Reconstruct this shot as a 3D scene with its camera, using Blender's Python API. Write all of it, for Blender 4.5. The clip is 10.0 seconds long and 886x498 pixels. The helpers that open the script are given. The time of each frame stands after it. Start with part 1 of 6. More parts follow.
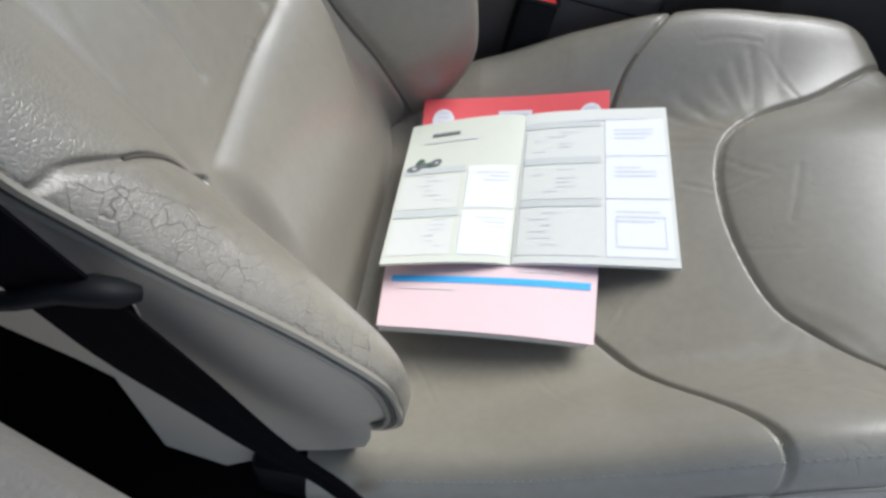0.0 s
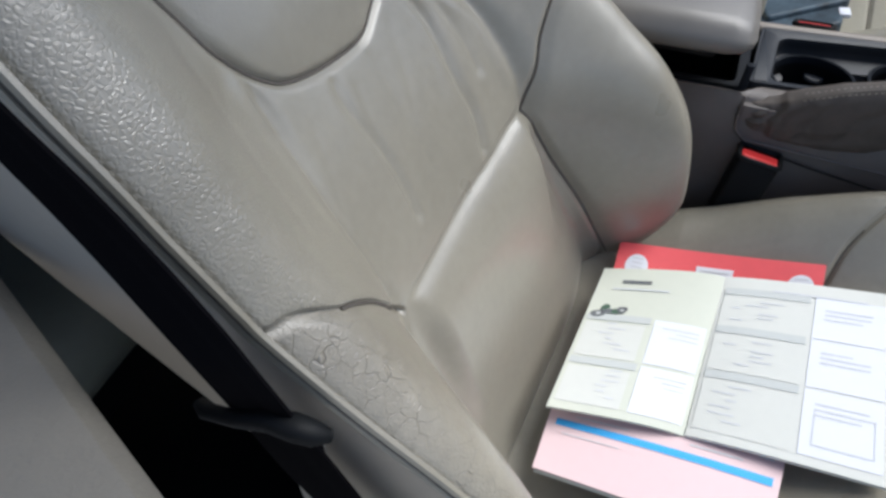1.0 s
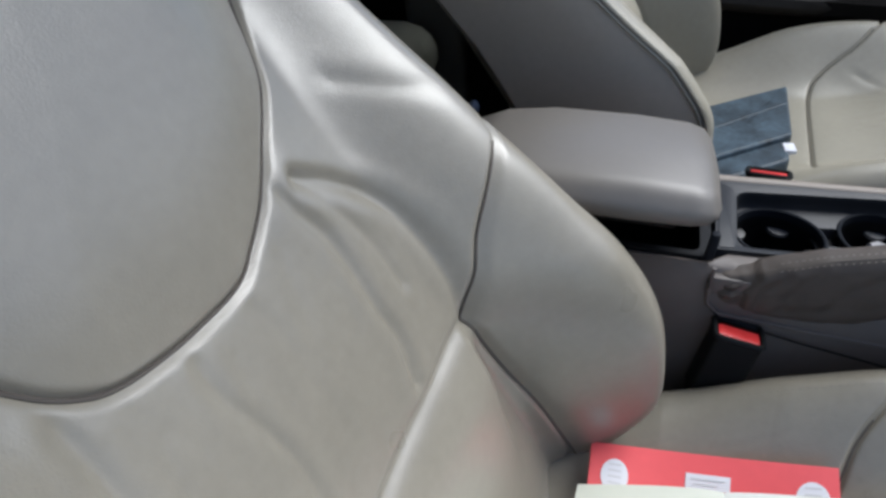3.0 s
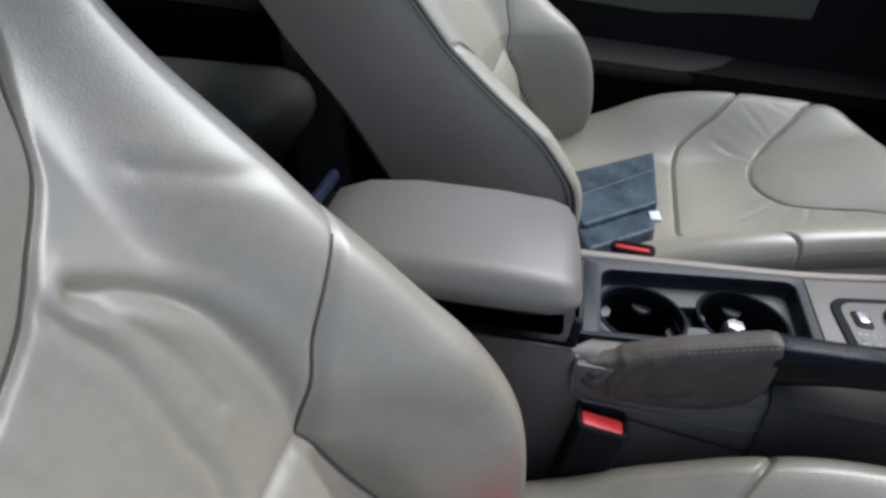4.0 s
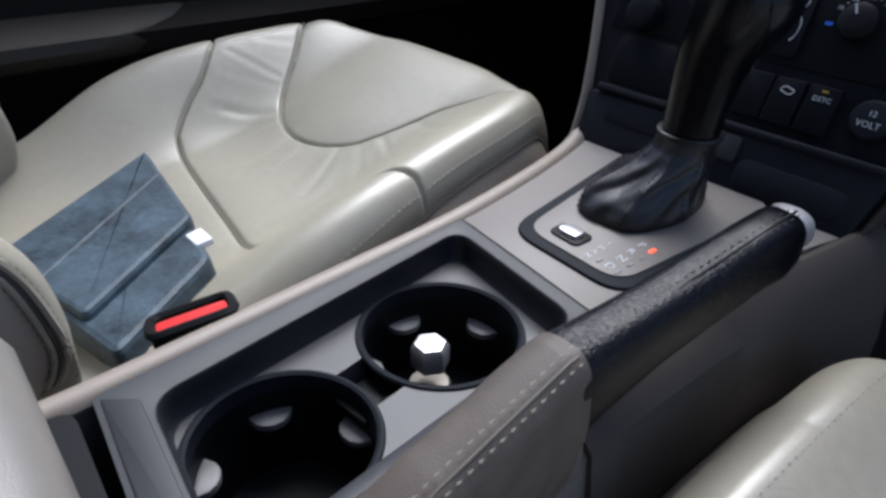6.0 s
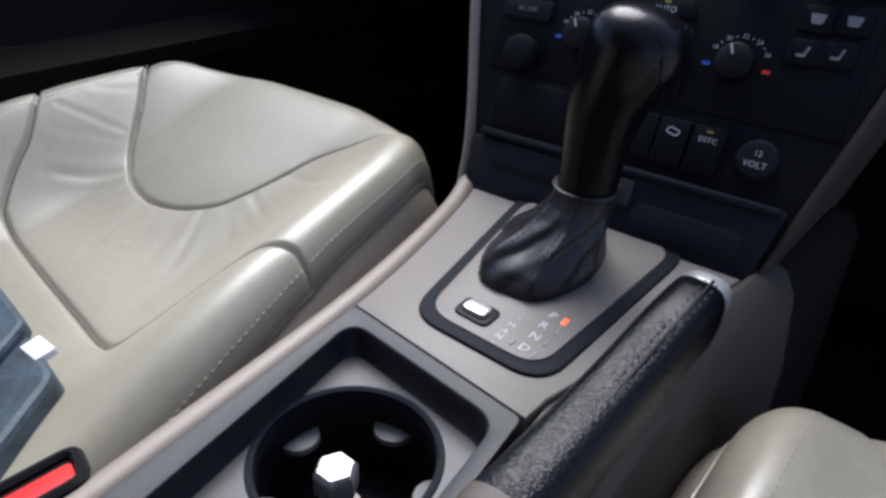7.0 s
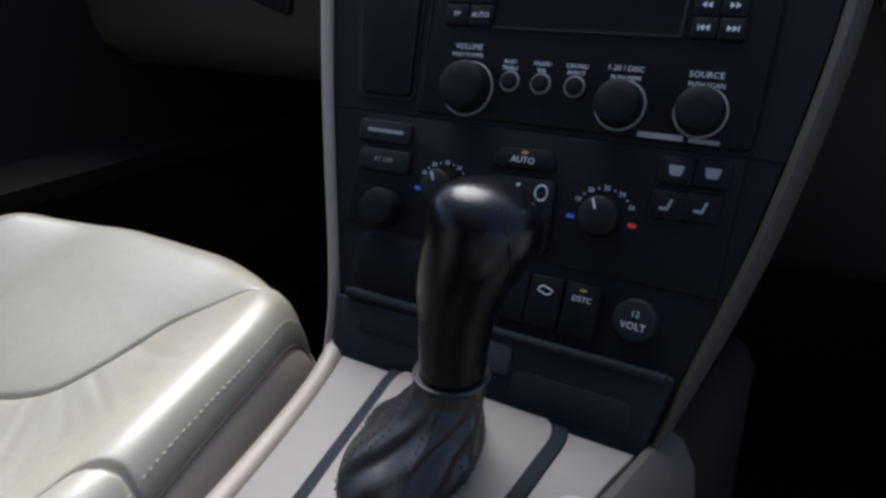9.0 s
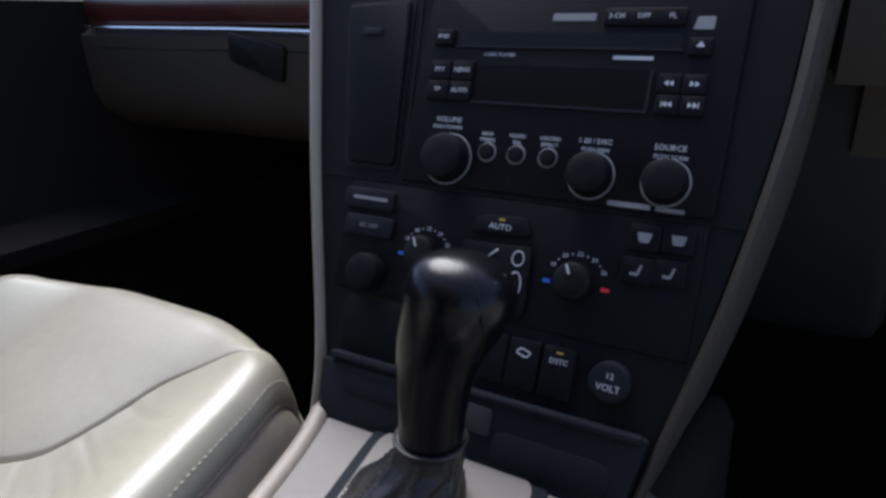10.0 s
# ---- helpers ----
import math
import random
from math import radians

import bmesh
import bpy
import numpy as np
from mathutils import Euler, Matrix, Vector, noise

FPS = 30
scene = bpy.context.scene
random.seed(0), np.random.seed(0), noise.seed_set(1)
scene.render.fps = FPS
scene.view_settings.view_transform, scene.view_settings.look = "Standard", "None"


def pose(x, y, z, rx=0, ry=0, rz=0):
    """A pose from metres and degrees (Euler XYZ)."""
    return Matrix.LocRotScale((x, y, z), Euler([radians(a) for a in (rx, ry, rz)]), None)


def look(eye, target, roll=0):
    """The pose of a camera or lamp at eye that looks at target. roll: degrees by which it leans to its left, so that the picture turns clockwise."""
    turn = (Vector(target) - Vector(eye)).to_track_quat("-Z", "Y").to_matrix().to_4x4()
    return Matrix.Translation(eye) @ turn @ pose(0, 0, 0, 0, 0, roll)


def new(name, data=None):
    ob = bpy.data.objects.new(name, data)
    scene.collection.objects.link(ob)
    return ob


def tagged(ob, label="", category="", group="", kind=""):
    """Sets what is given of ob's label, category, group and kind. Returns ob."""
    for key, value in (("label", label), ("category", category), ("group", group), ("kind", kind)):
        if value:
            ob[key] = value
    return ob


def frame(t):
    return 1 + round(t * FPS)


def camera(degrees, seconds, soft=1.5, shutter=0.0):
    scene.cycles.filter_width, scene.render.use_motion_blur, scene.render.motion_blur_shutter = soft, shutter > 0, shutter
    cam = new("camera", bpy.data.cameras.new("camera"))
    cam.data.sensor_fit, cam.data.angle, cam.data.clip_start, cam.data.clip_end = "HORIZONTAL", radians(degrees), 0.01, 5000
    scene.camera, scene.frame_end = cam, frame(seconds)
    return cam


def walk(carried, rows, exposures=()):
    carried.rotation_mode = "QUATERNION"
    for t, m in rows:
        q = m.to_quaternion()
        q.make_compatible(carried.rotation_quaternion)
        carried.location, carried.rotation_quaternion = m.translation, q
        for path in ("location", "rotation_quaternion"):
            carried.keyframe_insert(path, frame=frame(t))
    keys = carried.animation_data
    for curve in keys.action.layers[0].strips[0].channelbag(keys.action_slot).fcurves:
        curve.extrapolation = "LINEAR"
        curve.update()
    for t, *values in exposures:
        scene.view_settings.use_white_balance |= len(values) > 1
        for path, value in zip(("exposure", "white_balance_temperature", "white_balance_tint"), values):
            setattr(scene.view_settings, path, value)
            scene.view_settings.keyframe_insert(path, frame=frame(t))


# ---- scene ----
cam = camera(68.9, 10.0, 3.0)
PATH = [
    (0, (0.759, 0.069, 0.747), (-0.405, 0.194, -0.874), 9.8),
    (0.5, (0.751, 0.066, 0.77), (-0.498, -0.091, -0.784), 4.7),
    (1, (0.734, 0.059, 0.789), (-0.525, -0.395, -0.697), -0.1),
    (1.5, (0.688, 0.062, 0.789), (-0.679, -0.422, -0.588), -2.2),
    (2, (0.664, 0.046, 0.772), (-0.747, -0.444, -0.559), -2.5),
    (2.2, (0.655, 0.036, 0.773), (-0.767, -0.45, -0.546), -2.4),
    (3.3, (0.561, 0.027, 0.793), (-0.984, -0.255, -0.445), 2.6),
    (3.5, (0.552, 0.032, 0.803), (-1.023, -0.194, -0.41), 4.8),
    (4, (0.513, 0.053, 0.792), (-1.103, -0.019, -0.385), 7.1),
    (4.5, (0.439, 0.088, 0.725), (-1.21, 0.305, -0.386), 10.2),
    (5, (0.346, 0.108, 0.633), (-1.233, 0.779, -0.394), 9.7),
    (5.5, (0.259, 0.119, 0.606), (-1.158, 1.065, -0.442), 2.6),
    (6, (0.206, 0.153, 0.609), (-1.07, 1.28, -0.44), 1.6),
    (6.2, (0.19, 0.162, 0.616), (-0.998, 1.369, -0.448), 2.4),
    (7.5, (0.152, 0.212, 0.628), (-0.83, 1.652, -0.352), 0.9),
    (8, (0.148, 0.23, 0.635), (-0.792, 1.724, -0.307), 0.6),
    (8.5, (0.145, 0.252, 0.647), (-0.754, 1.797, -0.251), 0.6),
    (9, (0.151, 0.28, 0.659), (-0.75, 1.872, -0.151), 0.0),
    (9.5, (0.155, 0.276, 0.667), (-0.726, 1.907, -0.086), -0.5),
    (10, (0.165, 0.276, 0.676), (-0.753, 1.919, 0.0), -0.4),
]
EXPOSURES = [(0, 0.42, 6030, 7), (2, 0.44, 6000, 7), (3.5, 0.48, 5950, 8), (4.5, 0.60, 5900, 8.5), (5.5, 0.80, 5870, 9.5), (7, 0.94, 5980, 11), (10, 1.16, 5960, 11)]
walk(cam, [(t, look(eye, target, roll)) for t, eye, target, roll in PATH], EXPOSURES)

# ---- light and sky ----
world = bpy.data.worlds.new("sky")
scene.world = world
world.use_nodes = True
wn = world.node_tree.nodes
sky = wn.new("ShaderNodeTexSky")
sky.sky_type = "NISHITA"
sky.sun_disc = False
SUN_EL, SUN_AZ = 58.0, -38.0
sky.sun_elevation, sky.sun_rotation = radians(SUN_EL), radians(SUN_AZ)
sky.air_density, sky.dust_density, sky.ozone_density = 0.8, 2.5, 1.0
world.node_tree.links.new(sky.outputs[0], wn["Background"].inputs[0])
wn["Background"].inputs[1].default_value = 0.16
sun_data = bpy.data.lights.new("sun", "SUN")
sun_data.energy, sun_data.angle, sun_data.color = 2.7, radians(40), (1.0, 0.98, 0.95)
sun = new("sun", sun_data)
sun.matrix_world = look((math.sin(radians(SUN_AZ)) * 5, math.cos(radians(SUN_AZ)) * 5, 5 * math.tan(radians(SUN_EL))), (0, 0, 0))


# ---- materials ----
def material(name, base, rough=0.5, metal=0.0, vary=0.12, big=6.0, small=120.0, bump=0.0, bump_scale=600.0,
             cells=0.0, cell_scale=260.0, cracks=0.0, crack_scale=55.0, spec=0.5, coat=0.0, tint=None, emit=None, dirt=0.0, edge=None):
    m = bpy.data.materials.new(name)
    m.use_nodes = True
    nt = m.node_tree
    n, link = nt.nodes, nt.links.new
    b = n["Principled BSDF"]
    b.inputs["Metallic"].default_value = metal
    b.inputs["Specular IOR Level"].default_value = spec
    b.inputs["Coat Weight"].default_value, b.inputs["Coat Roughness"].default_value = coat, 0.28
    tc = n.new("ShaderNodeTexCoord")
    n1 = n.new("ShaderNodeTexNoise")
    n1.inputs["Scale"].default_value, n1.inputs["Detail"].default_value = big, 4
    n2 = n.new("ShaderNodeTexNoise")
    n2.inputs["Scale"].default_value, n2.inputs["Detail"].default_value = small, 3
    link(tc.outputs["Object"], n1.inputs["Vector"])
    link(tc.outputs["Object"], n2.inputs["Vector"])
    add = n.new("ShaderNodeMath")
    add.operation = "MULTIPLY_ADD"
    link(n2.outputs["Fac"], add.inputs[0])
    add.inputs[1].default_value = 0.45
    link(n1.outputs["Fac"], add.inputs[2])
    ramp = n.new("ShaderNodeMapRange")
    ramp.inputs["From Min"].default_value, ramp.inputs["From Max"].default_value = 0.45, 1.0
    link(add.outputs[0], ramp.inputs["Value"])
    mix = n.new("ShaderNodeMix")
    mix.data_type = "RGBA"
    link(ramp.outputs[0], mix.inputs["Factor"])
    dark = tuple(c * (1 - vary) for c in base)
    light = tuple(min(1, c * (1 + vary)) for c in (tint or base))
    mix.inputs[6].default_value, mix.inputs[7].default_value = (*dark, 1), (*light, 1)
    link(mix.outputs[2], b.inputs["Base Color"])
    rr = n.new("ShaderNodeMapRange")
    rr.inputs["To Min"].default_value, rr.inputs["To Max"].default_value = max(0.02, rough - 0.08), min(1, rough + 0.08)
    link(n1.outputs["Fac"], rr.inputs["Value"])
    link(rr.outputs[0], b.inputs["Roughness"])
    last = None
    if bump:
        n3 = n.new("ShaderNodeTexNoise")
        n3.inputs["Scale"].default_value, n3.inputs["Detail"].default_value = bump_scale, 3
        link(tc.outputs["Object"], n3.inputs["Vector"])
        bp = n.new("ShaderNodeBump")
        bp.inputs["Strength"].default_value, bp.inputs["Distance"].default_value = bump, 0.001
        link(n3.outputs["Fac"], bp.inputs["Height"])
        last = bp
    for amount, scale, dist in ((cells, cell_scale, 0.0006), (cracks, crack_scale, 0.002)):
        if not amount:
            continue
        warp = n.new("ShaderNodeTexNoise")
        warp.inputs["Scale"].default_value = scale * 0.6
        link(tc.outputs["Object"], warp.inputs["Vector"])
        vm = n.new("ShaderNodeVectorMath")
        vm.operation = "MULTIPLY_ADD"
        link(warp.outputs["Color"], vm.inputs[0])
        vm.inputs[1].default_value = (0.9 / scale,) * 3
        link(tc.outputs["Object"], vm.inputs[2])
        vo = n.new("ShaderNodeTexVoronoi")
        vo.feature = "DISTANCE_TO_EDGE"
        vo.inputs["Scale"].default_value = scale
        link(vm.outputs[0], vo.inputs["Vector"])
        lines = vo.outputs["Distance"]
        cl = n.new("ShaderNodeMapRange")
        if amount == cracks:
            cl.inputs["From Max"].default_value = 0.028
        else:
            cl.inputs["From Max"].default_value, cl.interpolation_type = 0.30, "SMOOTHSTEP"
        link(lines, cl.inputs["Value"])
        patch = n.new("ShaderNodeTexNoise")
        patch.inputs["Scale"].default_value = 9.0
        link(tc.outputs["Object"], patch.inputs["Vector"])
        pm = n.new("ShaderNodeMapRange")
        pm.inputs["From Min"].default_value, pm.inputs["From Max"].default_value = 0.38, 0.62
        pm.inputs["To Min"].default_value, pm.inputs["To Max"].default_value = 0.15 * amount, amount
        link(patch.outputs["Fac"], pm.inputs["Value"])
        if edge:
            sep = n.new("ShaderNodeSeparateXYZ")
            link(tc.outputs["Object"], sep.inputs[0])
            er = n.new("ShaderNodeMapRange")
            er.inputs["From Min"].default_value, er.inputs["From Max"].default_value = edge
            er.inputs["To Min"].default_value, er.inputs["To Max"].default_value = 0.22 * amount, 1.3 * amount
            link(sep.outputs["X"], er.inputs["Value"])
            pm = er
            if amount == cracks:
                cut = n.new("ShaderNodeMath")
                cut.operation = "MULTIPLY"
                gaps = n.new("ShaderNodeMapRange")
                gaps.inputs["From Min"].default_value, gaps.inputs["From Max"].default_value = 0.36, 0.56
                gaps.inputs["To Min"].default_value = 0.1
                patch.inputs["Scale"].default_value = 34.0
                link(patch.outputs["Fac"], gaps.inputs["Value"])
                link(er.outputs[0], cut.inputs[0])
                link(gaps.outputs[0], cut.inputs[1])
                pm = cut
        bp = n.new("ShaderNodeBump")
        bp.inputs["Distance"].default_value = dist
        if dirt and amount == cracks:
            inv = n.new("ShaderNodeMapRange")
            inv.inputs["From Max"].default_value, inv.inputs["To Min"].default_value, inv.inputs["To Max"].default_value = 0.022, dirt / max(amount, 0.01), 0.0
            link(lines, inv.inputs["Value"])
            mul = n.new("ShaderNodeMath")
            mul.operation, mul.use_clamp = "MULTIPLY", True
            link(inv.outputs[0], mul.inputs[0])
            link(pm.outputs[0], mul.inputs[1])
            soil = n.new("ShaderNodeMix")
            soil.data_type = "RGBA"
            link(mul.outputs[0], soil.inputs["Factor"])
            link(mix.outputs[2], soil.inputs[6])
            soil.inputs[7].default_value = (base[0] * 0.3, base[1] * 0.28, base[2] * 0.25, 1)
            link(soil.outputs[2], b.inputs["Base Color"])
        link(pm.outputs[0], bp.inputs["Strength"])
        link(cl.outputs[0], bp.inputs["Height"])
        if last:
            link(last.outputs[0], bp.inputs["Normal"])
        last = bp
    if last:
        link(last.outputs[0], b.inputs["Normal"])
    if emit:
        b.inputs["Emission Color"].default_value, b.inputs["Emission Strength"].default_value = (*emit, 1), 1.0
    return m


LEATHER = material("taupe_leather", (0.305, 0.283, 0.221), 0.38, vary=0.10, bump=0.10, bump_scale=1100, cells=0.12, cell_scale=420, spec=0.55, coat=0.08)
SEAM = material("dark_taupe_seam", (0.085, 0.073, 0.060), 0.7, vary=0.1)
LEATHER_FINE = material("creased_taupe_leather", (0.245, 0.224, 0.176), 0.32, vary=0.12, bump=0.12, bump_scale=1100, cells=0.12, cell_scale=420, spec=0.6, coat=0.2)
LEATHER_WORN = material("worn_taupe_leather", (0.250, 0.228, 0.180), 0.30, vary=0.12, bump=0.12, bump_scale=1100, cells=0.30, cell_scale=360, edge=(0.10, 0.20), spec=0.65, coat=0.28)
LEATHER_PAD = material("crackled_taupe_leather", (0.245, 0.224, 0.176), 0.31, vary=0.14, bump=0.12, bump_scale=1100, cells=0.12, cell_scale=420, cracks=0.12, crack_scale=58, dirt=0.14, spec=0.6, coat=0.2)
LEATHER_CRACKED = material("cracked_taupe_leather", (0.243, 0.218, 0.170), 0.30, vary=0.20, bump=0.15, bump_scale=900, cells=0.20, cell_scale=360, cracks=0.32, crack_scale=92, dirt=0.52, edge=(0.140, 0.205), spec=0.6, coat=0.25)
# seat sides paler than the leather, in place of light from the open door
LEATHER_SIDE_LIT = material("lightened_taupe_vinyl", (0.425, 0.372, 0.300), 0.45, vary=0.08, bump=0.2, bump_scale=1400, cells=0.2, cell_scale=600)
# the seat leather in a darker tone, standing in for shade in the rear
BENCH_SHADED = material("shaded_bench_leather", (0.115, 0.118, 0.098), 0.45, vary=0.10, bump=0.15, bump_scale=1100, cells=0.1, cell_scale=500)
SEWING = material("pale_thread", (0.50, 0.47, 0.40), 0.8, vary=0.1)
THREAD = material("taupe_thread", (0.27, 0.25, 0.205), 0.8, vary=0.1)
BLACK_THREAD = material("charcoal_thread", (0.028, 0.028, 0.032), 0.7, vary=0.1)
ARM_VINYL = material("armrest_vinyl", (0.148, 0.136, 0.120), 0.40, vary=0.06, bump=0.12, bump_scale=1600, cells=0.08, cell_scale=900)
CONSOLE = material("taupe_plastic", (0.143, 0.128, 0.113), 0.55, vary=0.07, bump=0.2, bump_scale=2200)
CONSOLE_DARK = material("brown_grey_plastic", (0.098, 0.083, 0.073), 0.55, vary=0.08, bump=0.2, bump_scale=1800)
TAB = material("grey_rubber", (0.10, 0.098, 0.096), 0.5, vary=0.08, bump=0.2, bump_scale=1800)
TRAY = material("dark_grey_tray_plastic", (0.046, 0.046, 0.047), 0.5, vary=0.08, bump=0.2, bump_scale=1800)
# console side plastic in two darker copies that carry the shade by the footwell
FLANK_DIMMED = material("dimmed_brown_plastic", (0.040, 0.034, 0.029), 0.6, vary=0.08, bump=0.2, bump_scale=1800, spec=0.25)
FLANK_SHADED = material("shaded_taupe_plastic", (0.007, 0.0058, 0.0048), 0.8, vary=0.08, bump=0.2, bump_scale=1800, spec=0.1)
# the beige trim plastic again, with the driver's side shade in its colour
TRIM_SHADED = material("shaded_brown_trim", (0.023, 0.0195, 0.016), 0.6, vary=0.08, bump=0.2, bump_scale=2000, spec=0.25)
SURROUND = material("slate_tray_plastic", (0.013, 0.0145, 0.017), 0.5, vary=0.1, bump=0.2, bump_scale=1800, spec=0.35)
RAIL = material("beige_trim_plastic", (0.20, 0.168, 0.135), 0.5, vary=0.06, bump=0.2, bump_scale=2000)
DASH = material("dark_dash_plastic", (0.038, 0.034, 0.029), 0.65, vary=0.08, bump=0.25, bump_scale=1500, spec=0.12)
SLATE = material("slate_plastic", (0.0085, 0.0105, 0.0145), 0.65, vary=0.12, bump=0.2, bump_scale=2200, spec=0.12)
BLACK = material("black_plastic", (0.004, 0.0045, 0.005), 0.5, vary=0.15, bump=0.15, bump_scale=2000, spec=0.15)
PANEL = material("charcoal_fascia", (0.0044, 0.0054, 0.0070), 0.6, vary=0.12, bump=0.15, bump_scale=2500, spec=0.09)
TAB_GREY = material("grey_tab_plastic", (0.024, 0.025, 0.028), 0.5, vary=0.08, bump=0.15, bump_scale=2200, spec=0.3)
GLOSS = material("gloss_black", (0.004, 0.005, 0.006), 0.25, vary=0.1, spec=0.15)
BLACK_LEATHER = material("black_leather", (0.0035, 0.004, 0.0055), 0.26, vary=0.2, bump=0.12, bump_scale=900, cells=0.42, cell_scale=480, spec=0.14)
BOOT_LEATHER = material("soft_black_leather", (0.006, 0.006, 0.007), 0.40, vary=0.2, bump=0.25, bump_scale=900, cells=0.06, cell_scale=520, spec=0.45)
KNOB_LEATHER = material("polished_black_leather", (0.0030, 0.0032, 0.0042), 0.20, vary=0.2, bump=0.06, bump_scale=700, cells=0.10, cell_scale=420, spec=0.17)
GAITER = material("brown_leather_gaiter", (0.072, 0.060, 0.050), 0.55, vary=0.16, big=30, bump=0.2, bump_scale=900, cells=0.12, cell_scale=520, spec=0.3)
CHROME = material("brushed_silver", (0.72, 0.72, 0.72), 0.22, metal=1.0, vary=0.05)
DULL_METAL = material("dull_pale_metal", (0.22, 0.205, 0.18), 0.5, metal=0.7, vary=0.25, big=160, spec=0.3)
SILVER = material("silver_plastic", (0.42, 0.42, 0.43), 0.3, metal=0.6, vary=0.05)
RED = material("red_buckle_plastic", (0.55, 0.03, 0.03), 0.35, vary=0.08)
WEBBING = material("black_webbing", (0.0025, 0.0022, 0.003), 0.9, vary=0.25, small=700, bump=0.5, bump_scale=1500, spec=0.05)
PAPER = material("cream_paper", (0.60, 0.60, 0.55), 0.8, vary=0.03)
PAPER_GREEN = material("pale_green_paper", (0.57, 0.58, 0.49), 0.8, vary=0.03)
PAPER_WHITE = material("white_paper", (0.68, 0.69, 0.73), 0.8, vary=0.02)
PAPER_GREY = material("grey_table_print", (0.50, 0.515, 0.49), 0.8, vary=0.03)
PINK = material("pink_paper", (0.70, 0.52, 0.52), 0.75, vary=0.03)
RED_CARD = material("red_card", (0.72, 0.09, 0.10), 0.55, vary=0.06)
BLUE_INK = material("blue_print", (0.05, 0.36, 0.72), 0.7, vary=0.04)
INK = material("grey_print", (0.575, 0.585, 0.60), 0.8, vary=0.1)
INK_DARK = material("dark_print", (0.13, 0.135, 0.14), 0.8, vary=0.3, big=90)
INK_GREEN = material("green_print", (0.07, 0.12, 0.08), 0.8, vary=0.3)
POUCH = material("blue_black_leatherette", (0.007, 0.014, 0.021), 0.55, vary=0.4, big=30, small=130, bump=0.5, bump_scale=240, tint=(0.044, 0.068, 0.088), spec=0.35)
WHITE_PRINT = material("white_legend", (0.42, 0.44, 0.46), 0.6, vary=0.05)
DIM_PRINT = material("grey_legend", (0.16, 0.165, 0.175), 0.6, vary=0.05)
BLUE_MARK = material("blue_legend", (0.02, 0.10, 0.55), 0.5, vary=0.05)
RED_MARK = material("red_legend", (0.6, 0.03, 0.03), 0.5, vary=0.05)
LAMP_RED = material("lit_red_dot", (0.6, 0.05, 0.02), 0.4, emit=(0.9, 0.10, 0.04))
LAMP_AMBER = material("amber_dot", (0.35, 0.26, 0.03), 0.5)
WOOD = material("dark_wood_veneer", (0.045, 0.009, 0.008), 0.18, vary=0.5, big=14, coat=0.6)
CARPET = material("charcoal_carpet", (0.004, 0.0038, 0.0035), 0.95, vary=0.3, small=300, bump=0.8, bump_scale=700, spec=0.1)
HEADLINER = material("grey_headliner", (0.55, 0.54, 0.50), 0.9, vary=0.06, bump=0.3, bump_scale=900)
# taupe door plastic taken near black: the shade low on the door is in it
DOOR_SHADED = material("shaded_taupe_door_trim", (0.009, 0.008, 0.007), 0.8, vary=0.1, bump=0.2, bump_scale=1200, spec=0.1)
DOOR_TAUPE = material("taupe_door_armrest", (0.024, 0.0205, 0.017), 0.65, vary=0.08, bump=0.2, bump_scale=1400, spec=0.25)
DOOR_BEIGE = material("beige_door_pad", (0.115, 0.108, 0.088), 0.6, vary=0.08, bump=0.2, bump_scale=1400, spec=0.25)
PILLAR = material("beige_pillar_plastic", (0.165, 0.153, 0.130), 0.6, vary=0.06, bump=0.6, bump_scale=420)
BOUNCE_GROUND = material("pale_bounce_ground", (0.36, 0.35, 0.33), 0.9, vary=0.2, big=2, small=60, bump=0.6, bump_scale=140)
BLUE_BAG = material("dark_blue_plastic", (0.008, 0.014, 0.03), 0.3, vary=0.2)
LCD = material("dark_display_glass", (0.003, 0.0035, 0.004), 0.2, vary=0.05, spec=0.08)


# ---- mesh helpers ----
def link_mesh(name, me, mat, parent=None, label=""):
    ob = new(name, me)
    if mat:
        me.materials.append(mat)
    if parent:
        ob.parent = parent
    if label:
        ob["label"] = label
    return ob


def part(name, bm, mat, parent=None, label="", smooth=True, angle=40):
    me = bpy.data.meshes.new(name)
    bmesh.ops.recalc_face_normals(bm, faces=bm.faces[:])
    if smooth:
        for f in bm.faces:
            f.smooth = True
        for e in bm.edges:
            if len(e.link_faces) == 2 and e.calc_face_angle(0) > radians(angle):
                e.smooth = False
    bm.to_mesh(me)
    bm.free()
    return link_mesh(name, me, mat, parent, label)


def thing(name, x, y, z, label, category, group="", rz=0.0):
    ob = new(name)
    ob.empty_display_size = 0.05
    ob.matrix_world = pose(x, y, z, 0, 0, rz)
    return tagged(ob, label, category, group)


def rbox(cx, cy, cz, sx, sy, sz, r=0.004, seg=2, bm=None, m=None):
    """A box with rounded edges."""
    bm = bm or bmesh.new()
    made = bmesh.ops.create_cube(bm, size=1.0)["verts"]
    for v in made:
        v.co = Vector((cx + v.co.x * sx, cy + v.co.y * sy, cz + v.co.z * sz))
    if r:
        edges = list({e for v in made for e in v.link_edges})
        out = bmesh.ops.bevel(bm, geom=edges, offset=r, segments=seg, profile=0.5, affect="EDGES", clamp_overlap=True)
        made = list({v for f in out["faces"] for v in f.verts} | {v for v in made if v.is_valid})
    if m:
        bmesh.ops.transform(bm, matrix=m, verts=[v for v in made if v.is_valid])
    return bm


